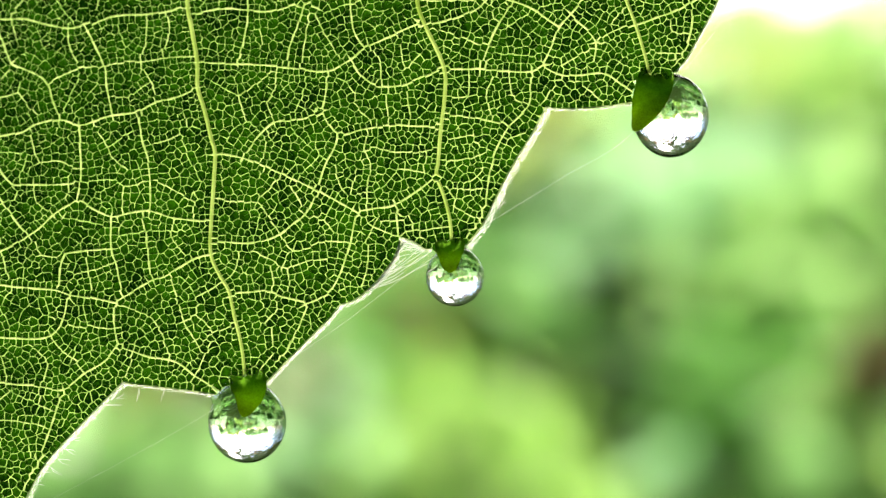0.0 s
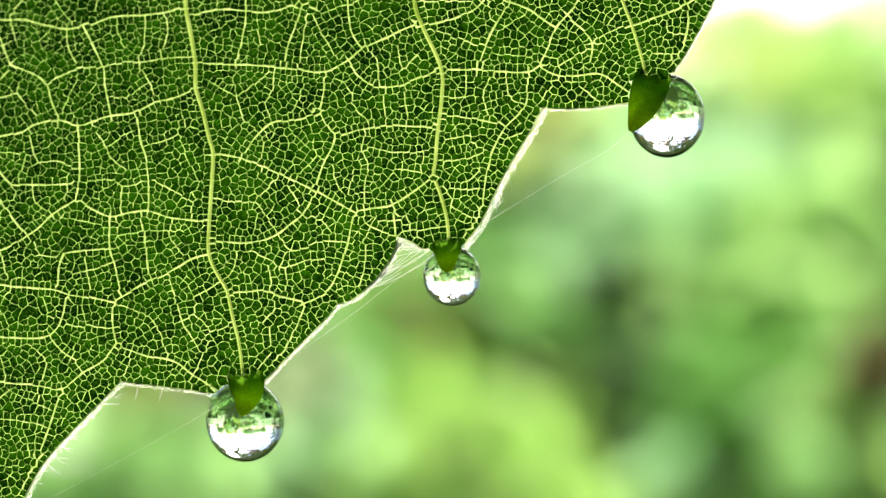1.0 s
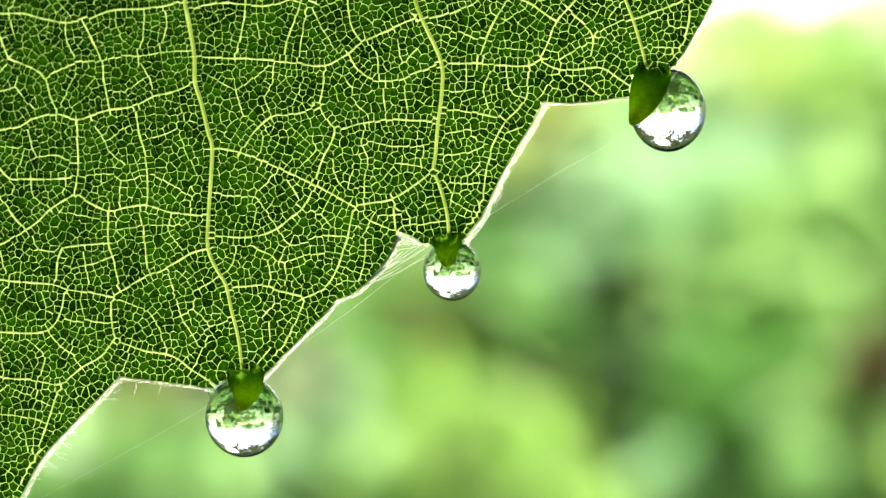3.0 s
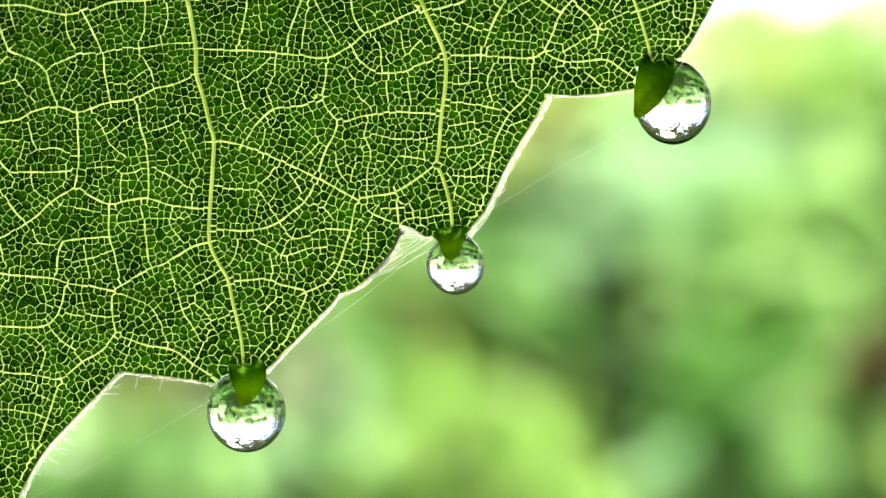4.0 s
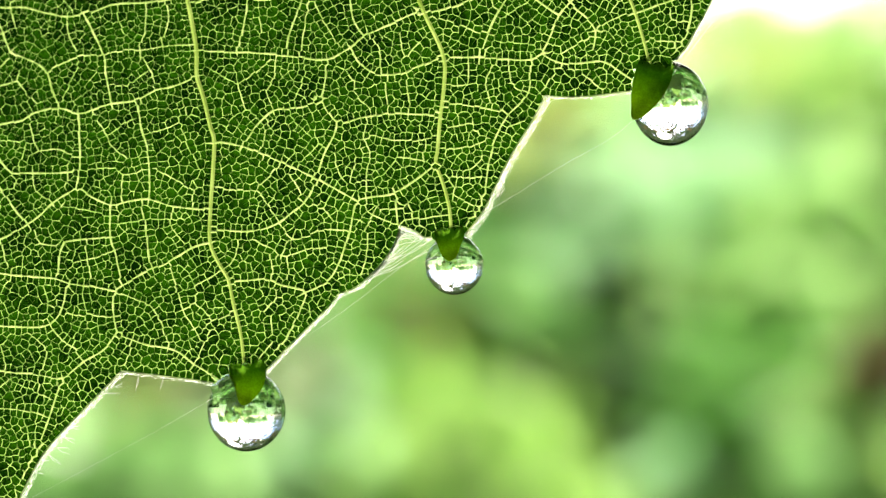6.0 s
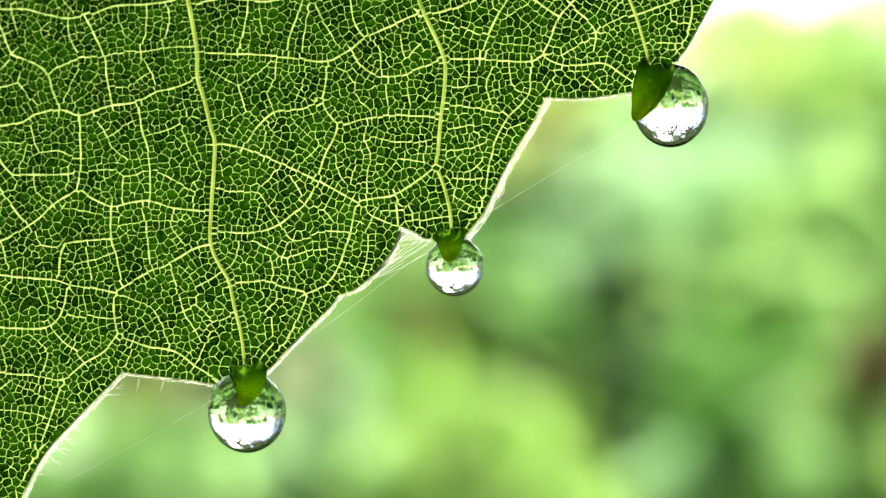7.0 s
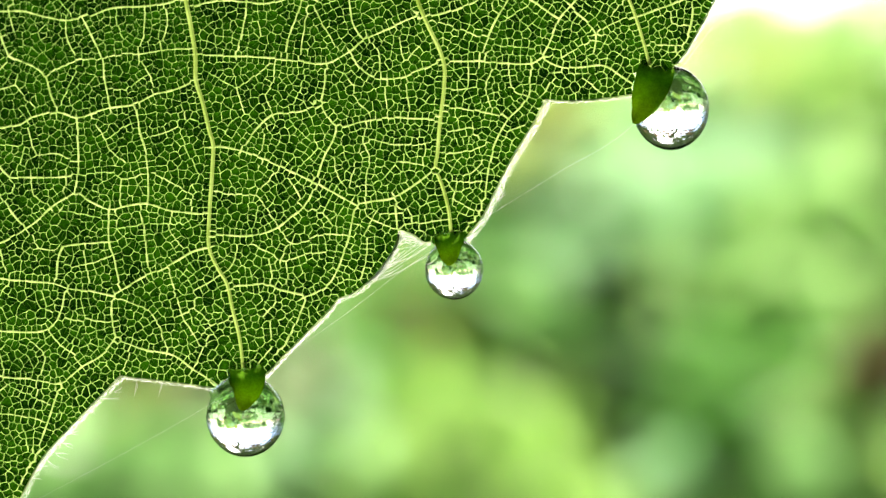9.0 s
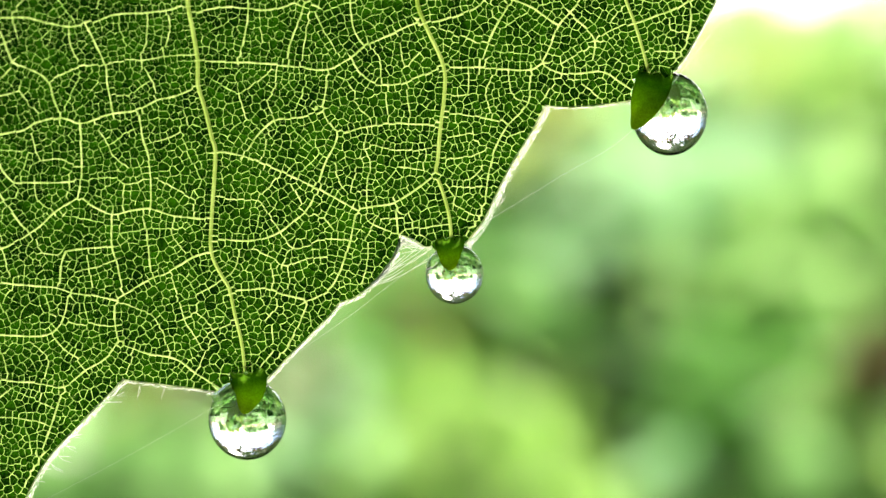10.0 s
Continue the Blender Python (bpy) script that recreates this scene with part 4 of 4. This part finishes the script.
shrub(336, 0.1127, -0.0762, 0.90, 0.0169, 0.0214, M_GREEN, "deep green shrub with a slim head, out of focus", 126, 0.014)
shrub(337, 0.0238, -0.0133, 1.35, 0.0180, 0.0124, M_GREEN, "mid-green shrub behind the drops, out of focus", 49, 0.02)
shrub(338, 0.0486, 0.0036, 1.50, 0.0180, 0.0135, M_MINT, "pale grey-green shrub in half shade, out of focus", 39, 0.013)
shrub(339, 0.1498, -0.0875, 0.88, 0.0247, 0.0135, M_FRESH, "low fresh green shrub beside twigs, out of focus", 25, 0.014)
shrub(350, -0.1167, -0.0627, 1.10, 0.0225, 0.0135, M_OLIVE, "olive shrub with dry growth under the leaf, out of focus", 27, 0.018)
shrub(351, 0.1565, 0.0632, 1.90, 0.0247, 0.0157, M_LIME, "bright lime shrub in full sun, out of focus", 54, 0.028)
shrub(352, 0.0362, 0.0430, 1.50, 0.0139, 0.0112, M_GOLD, "yellowish shrub beside the leaf edge, out of focus", 25, 0.022)
shrub(354, 0.0486, -0.0054, 1.20, 0.0157, 0.0101, M_MINT, "small pale grey-green shrub in sun, out of focus", 25, 0.011)
shrub(353, -0.0358, -0.0470, 1.00, 0.0124, 0.0247, M_GREEN, "slim mid-green shrub, out of focus", 48, 0.013)
shrub(355, 0.1093, 0.0868, 2.40, 0.0169, 0.0124, M_LIME, "thin lime shrub tip against the sky, out of focus", 25, 0.034)
shrub(356, 0.1588, 0.0902, 2.40, 0.0270, 0.0112, M_BRIGHT, "bright green shrub tip against the sky, out of focus", 27, 0.034)
# two thin heads whose dark colour stands for shade between the shrubs
shrub(357, -0.0268, -0.0268, 1.30, 0.0139, 0.0101, M_SHADED, "thin shrub coloured dark for shade, out of focus", 35, 0.014)
shrub(358, -0.0414, -0.0448, 1.30, 0.0112, 0.0146, M_SHADED, "thin shrub behind the leaf tip, coloured dark for shade, out of focus", 27, 0.014)
shrub(334, -0.0571, -0.0830, 0.88, 0.0112, 0.0157, M_MINT, "grey-green shrub low beside the largest drop, out of focus", 25, 0.013)
shrub(359, 0.0148, -0.0560, 0.95, 0.0180, 0.0108, M_LIME, "small lime shrub in full sun, out of focus", 25, 0.014)
for k, (u, v) in enumerate(((-0.32, 0.05), (-0.20, 0.055), (-0.09, 0.05), (0.27, 0.06), (0.36, 0.06))):
    shrub(340 + k, u, v, 3.0, 0.08, 0.07, M_FRESH, "tall fresh green shrub along the hedge", 900, 0.05)
for k, (u, v, w) in enumerate(((-4.2, 0.6, 1.4), (4.0, 0.8, 1.3), (-2.6, 0.15, 0.8), (2.7, 0.1, 0.8))):
    shrub(80 + k, u, v, 0.5, w, 1.5, M_GREEN, "tall bushy green shrub at the garden side", 2600, 0.08)
for k, (x, y) in enumerate(((-2.0, 1.3), (-1.7, 1.85), (-2.2, 0.7), (2.1, 1.2), (1.9, 1.75), (2.2, 0.6))):
    d = y + EYE
    shrub(90 + k, x / d, 0.35 / d, d, 0.55 / d, 0.95 / d, M_CROWN, "tall dark green shrub at the garden side", 2200, 0.08)
# low herbs nearer by, under the line of sight
rnd = random.Random(55)
for i in range(22):
    d = rnd.uniform(0.55, 1.5)
    u = -1.7 + 3.4 * (i + rnd.random()) / 22
    shrub(100 + i, u, -rnd.uniform(0.30, 0.60), d, 0.20, 0.13, (M_GREEN, M_LIME, M_FRESH, M_GREEN)[i % 4], "leafy green garden herb on thin stems", 260, 0.045, "garden_herb")

for i in range(24):
    d = rnd.uniform(1.7, 2.9)
    u = -0.9 + 1.8 * (i + rnd.random()) / 24
    shrub(140 + i, u, -rnd.uniform(0.20, 0.30), d, 0.10, 0.07, (M_FRESH, M_LIME, M_GREEN)[i % 3], "leafy fresh garden herb on thin stems", 240, 0.06, "garden_herb")


def hedge(seed, high, label):
    """A length of clipped hedge about its foot, 2.4 m long; high stretches it upwards."""
    rnd = random.Random(seed)
    root = tagged(new("hedge"), label, "hedge", "hedges round the garden")
    # plain dark block added inside: the hedge's inner shade as a shape
    shade_core = [(-1.2, -0.15, 0), (1.2, -0.15, 0), (1.2, 0.3, 0), (-1.2, 0.3, 0), *((x, y, (0.45 if high < 2 else 0.72) * high) for x, y in ((-1.15, -0.06), (1.15, -0.06), (1.15, 0.14), (-1.15, 0.14)))]
    part("shade_core", shade_core, [(0, 1, 5, 4), (1, 2, 6, 5), (2, 3, 7, 6), (3, 0, 4, 7), (4, 5, 6, 7)], M_SHADED, root, smooth=False)
    # the tall hedge's second leaf layer takes the shade colour too
    for mat, share in ((M_BRIGHT if 1 < high < 2 else M_GREEN, 2000 * high), (M_FRESH if high < 2 else M_SHADED, 2600 * high)):
        pieces = []
        for _ in range(int(40 * high)):
            x = rnd.uniform(-1.25, 1.25)
            z = rnd.uniform(0.05, 1.06 * high)
            pieces.append(leafy(rnd, (x, rnd.uniform(-0.25, 0.15 if high < 2 else 0.40), z), (0.22, 0.14, 0.16), int(share / 40 / high * (1 if high < 2 else 1.7)), 0.05 if high < 2 else 0.07, 0.9))
        tagged(part("foliage", *join(pieces), mat, root, smooth=False), kind="stuff")
    return root


hedge(3, 1, "dense green garden hedge with leafy top").location = (0, 3.4, 0)
first = hedge(5, 1.35, "dense green garden hedge with tall shoots")
first.matrix_world = pose(3.4 * math.sin(radians(40)), 3.4 * math.cos(radians(40)), 0, 0, 0, -40)
copy_thing(first, pose(3.4 * math.sin(radians(320)), 3.4 * math.cos(radians(320)), 0, 0, 0, -320))
tall = hedge(4, 2.2, "tall dark green garden hedge, unclipped")
tall.matrix_world = pose(3.4 * math.sin(radians(80)), 3.4 * math.cos(radians(80)), 0, 0, 0, -80)
for k in range(3, 8):
    copy_thing(tall, pose(3.4 * math.sin(radians(40 * k)), 3.4 * math.cos(radians(40 * k)), 0, 0, 0, -40 * k))


def sunny(p, room):
    """Whether a twig at p would stand in the sunbeam that falls on leaf and shrubs."""
    q = p - sun_dir * ((p.z - 1) / sun_dir.z)
    return abs(q.x) < 0.9 + room and -0.2 - room < q.y < 3.0 + room


def tree(seed, x, y, reach, label, h=3.2, leaf_size=0.17):
    """A tree whose limbs lean over the garden."""
    rnd = random.Random(seed)
    root = tagged(new("tree"), label, "tree", "trees over the garden")
    root.location = (x, y, 0)
    part("trunk", *tube(spline3([(0, 0, 0), (0.06, 0.02, 1.2), (-0.05, 0.05, 2.4), (0.0, 0.0, h)]), [0.13, 0.125, 0.12, 0.11, 0.10, 0.09, 0.08, 0.075, 0.07, 0.06][:10], 12), M_WOOD, root)
    pieces = []
    for k in range(14):
        a = 2 * math.pi * k / 14 + rnd.uniform(-0.3, 0.3)
        r = reach * rnd.uniform(0.6, 1.0)
        b = Vector((0, 0, h - rnd.uniform(0.1, 0.5)))
        e = Vector((math.cos(a) * r, math.sin(a) * r, h + rnd.uniform(0.2, 1.1)))
        m = b.lerp(e, 0.5) + Vector((0, 0, 0.25))
        if any(sunny(q + Vector((x, y, 0)), -0.1) for q in spline3([b, m, e])):
            continue
        part("limb", *tube(spline3([b, m, e]), [0.06, 0.05, 0.045, 0.035, 0.03, 0.022, 0.015][:7], 8), M_WOOD, root)
        for s in (0.3, 0.5, 0.7, 0.85, 1.0):
            if sunny(b.lerp(e, s) + Vector((x, y, 0)), 0.28 * reach):
                continue
            pieces.append(leafy(rnd, b.lerp(e, s) + Vector((0, 0, 0.1)), (0.21 * reach, 0.21 * reach, 0.1 * reach), 150, leaf_size, 0.8))
    for _ in range(26):
        a, r = rnd.uniform(0, 6.283), reach * rnd.random() ** 0.5
        c = Vector((r * math.cos(a), r * math.sin(a), h + rnd.uniform(0.4, 1.2)))
        if not sunny(c + Vector((x, y, 0)), 0.28 * reach):
            pieces.append(leafy(rnd, c, (0.17 * reach, 0.17 * reach, 0.08 * reach), 120, leaf_size, 0.8))
    tagged(part("crown", *join(pieces), M_CROWN, root, smooth=False), kind="stuff")
    return root


def spline3(pts):
    out = []
    p = [Vector(q) for q in pts]
    for i in range(len(p) - 1):
        a, b, c, d = p[max(i - 1, 0)], p[i], p[i + 1], p[min(i + 2, len(p) - 1)]
        for k in range(3):
            s = k / 3
            out.append(0.5 * (2 * b + (c - a) * s + (2 * a - 5 * b + 4 * c - d) * s ** 2 + (3 * b - a - 3 * c + d) * s ** 3))
    return out + [p[-1]]


for seed, x, y, reach, words in ((5, -3.0, 2.5, 3.5, "broad leafy tree arching over the hedge"), (9, 3.1, 2.6, 3.5, "leafy tree with spreading limbs over the hedge"),
                                 (11, -3.2, -2.6, 3.2, "old leafy tree behind the garden path"), (12, 3.2, -2.8, 3.2, "tall leafy tree by the garden corner")):
    tree(seed, x, y, reach, words)
for k, a in enumerate((-62, -33, 31, 60)):
    tree(30 + k, 8.5 * math.sin(radians(a)), 8.5 * math.cos(radians(a)), 4.2, "tall leafy tree beyond the garden hedge", 6.6, 0.22)
tree(41, 0.6, 11.0, 4.6, "tall leafy tree far beyond the hedge", 8.2, 0.19)
tree(43, -2.5, 0.8, 3.4, "leafy tree arching over the garden seat", 3.5, 0.17)
tree(45, 0.4, -2.6, 4.3, "leafy tree arching over the lawn", 3.7, 0.2)
tree(44, 2.7, 0.2, 3.2, "leafy tree arching over the path", 3.5, 0.17)
rnd = random.Random(77)
cover = []
for _ in range(420):
    a, r = rnd.uniform(0, 6.283), 0.35 + 3.6 * rnd.random() ** 0.6
    cover.append(leafy(rnd, (r * math.sin(a), r * math.cos(a), 0.06), (0.22, 0.22, 0.09), 36, 0.05, 0.8))
tagged(part("ground_cover", *join(cover), M_GREEN, smooth=False), "low leafy plants covering the garden soil", "ground cover", kind="stuff")


def vine():
    """The climbing shoot that carries the leaf, with its other leaves overhead and to the sides."""
    rnd = random.Random(31)
    root = tagged(new("vine"), "brown climbing vine shoot with green leaves hanging overhead", "vine")
    root.location = (-0.06, 0.03, 0)
    off = Vector(root.location)
    line = [p - off for p in spline3([(-0.06, 0.03, 0), (-0.052, 0.02, 0.5), (-0.0455, 0.0035, 1.03), (-0.05, 0.01, 1.5), (-0.2, 0.3, 2.3), (-0.9, 1.5, 3.0)])]
    part("shoot", *tube(line, [0.0028] * len(line), 10), M_WOOD, root)
    pieces, withered = [], []
    for _ in range(230):
        x, y = rnd.uniform(-0.5, 0.5), rnd.uniform(-0.35, 0.4)
        z = 1.12 + 1.3 * max(y, 0.0) + rnd.random() * 0.3
        pieces.append(leafy(rnd, Vector((x, y, z)) - off, (0.02, 0.02, 0.02), 1, 0.07, 0.7))
    for _ in range(420):
        x, y = rnd.choice((-1, 1)) * rnd.uniform(0.28, 0.7), rnd.uniform(-0.1, 0.22)
        pieces.append(leafy(rnd, Vector((x, y, rnd.uniform(0.8, 1.4))) - off, (0.02, 0.02, 0.02), 1, 0.1, 0.9))
    # side shoots that arch over the leaf, open only towards the sun
    for k in range(7):
        a = radians(-66 + 22 * k)
        tip = Vector((0.75 * math.sin(a), 0.75 * math.cos(a), 1.36))
        mid = Vector((0.25 * math.sin(a) - 0.03, 0.25 * math.cos(a), 1.40))
        way = spline3([Vector((-0.05, 0.01, 1.42)), mid, tip])
        if min((q - Vector((0, 0, 1))).cross(sun_dir).length for q in way) > 0.06:
            part("shoot", *tube([q - off for q in way], [0.0042] * len(way), 6), M_WOOD, root)
    count = 0
    while count < 3600:
        a, e, r = radians(rnd.uniform(-100, 100)), radians(rnd.triangular(17, 86, 22)), rnd.uniform(0.5, 0.95)
        p = Vector((math.sin(a) * math.cos(e), math.cos(a) * math.cos(e), math.sin(e)))
        if (p * r).cross(sun_dir).length > 0.09:
            (withered if e < 0.5 and rnd.random() < 0.3 else pieces).append(leafy(rnd, p * r + Vector((0, 0, 1)) - off, (0.01, 0.01, 0.01), 1, 0.045, 0.9))
            count += 1
    tagged(part("foliage", *join(pieces), M_CROWN, root, smooth=False), kind="stuff")
    tagged(part("withered_leaves", *join(withered), M_BROWN, root, "brown withered leaves", smooth=False), kind="stuff")
    return root


vine()

# ground to the horizon
G = 60
gv, gf = [], []
for i in range(G + 1):
    for j in range(G + 1):
        x, y = ((i / G) * 2 - 1), ((j / G) * 2 - 1)
        x, y = 900 * x * abs(x) ** 3, 900 * y * abs(y) ** 3
        near = max(0.0, 1 - math.hypot(x, y) / 40)
        gv.append((x, y, 0.03 * near * noise.noise(Vector((x * 1.3, y * 1.3, 0))) - 0.012))
for i in range(G):
    for j in range(G):
        o = i * (G + 1) + j
        gf.append((o, o + G + 1, o + G + 2, o + 1))
tagged(part("ground", gv, gf, M_GROUND), "grassy garden soil", "ground", kind="structure")


# ---- what moves ----
def motions():
    """The leaf nods in the breeze about once a second; drops and silk ride with it."""
    drift = {0: (0, 0), 0.5: (-1.6, 8.6), 1: (-5.1, -4.2), 1.5: (-9.5, -2.4), 2: (-6.6, 0.6), 2.5: (-7.9, -4.5), 3.3: (-3, 3), 4: (1.2, 8.1), 4.5: (1.8, 11.8), 5: (-1.8, -1.6),
             5.5: (-1.2, 7.0), 6.2: (-1, -2), 7: (-0.2, 0.0), 7.5: (-0.7, -3.6), 8: (-1.7, 5.3), 8.5: (-3.3, -9.3), 9: (-1.4, 4.5), 9.5: (1.8, -2.6), 10: (-0.7, -3.3)}
    nod = []
    nod += [(0, 0), (0.1, 0), (0.2, 0), (0.3, 2), (0.4, 5), (0.5, 6), (0.6, 4), (0.7, 2), (0.8, 0), (0.9, -1), (1.0, -0.5), (1.1, 0), (1.2, 1.5), (1.3, 3), (1.4, 6), (1.5, 11),
           (1.6, 5), (1.7, -3.5), (1.8, -9.5), (1.9, -12.5), (2.0, -11.7), (2.1, -8), (2.2, 1), (2.3, 10), (2.4, 16), (2.5, 14.2), (2.6, 3), (2.7, -7), (2.85, -13), (3.1, -6), (3.35, 0), (3.6, -13)]
    nod += [(3.8, -24), (3.9, -24.5), (4.0, -21.9), (4.1, -14.5), (4.2, -5), (4.3, -3), (4.4, -3), (4.5, -7.0), (4.6, -15), (4.7, -20.5), (4.8, -23.5), (4.9, -21.5), (5.0, -14.5), (5.1, -9.5),
           (5.2, -3), (5.3, -1.5), (5.4, -5), (5.5, -10.1), (5.6, -19.5), (5.7, -26.5), (5.8, -29), (6.05, -16), (6.3, -5), (6.5, -14), (6.7, -28)]
    nod += [(6.8, -29.5), (6.9, -26.5), (7.0, -18.1), (7.1, -11), (7.2, -3), (7.3, -3), (7.4, -4), (7.5, -8.7), (7.6, -18), (7.7, -21), (7.8, -22), (7.9, -21), (8.0, -14.2), (8.1, -9),
           (8.2, -2.5), (8.3, -0.5), (8.4, -3), (8.5, -6.3), (8.6, -16.5), (8.7, -20.5), (8.8, -21.5), (8.9, -19.5), (9.0, -12.5), (9.1, -8), (9.2, -6), (9.3, -6), (9.4, -11.5), (9.5, -15),
           (9.6, -20), (9.7, -20.5), (9.8, -16), (9.9, -11), (10.0, -4.1)]
    ts = sorted(drift)
    rows = []
    for t, dz in nod:
        dx = float(np.interp(t, ts, [drift[k][0] for k in ts]))
        s = 1 + 0.001 * float(np.interp(t, ts, [drift[k][1] for k in ts]))
        unit = 2.2322e-5 / s
        rows.append((t, Vector((dx * unit, EYE * (1 / s - 1), -dz * unit))))
    for thing in (the_leaf, the_web, the_thread, *DROPS):
        base = Vector(thing.location)
        walk(thing, [(t, Matrix.Translation(base + v)) for t, v in rows])


motions()
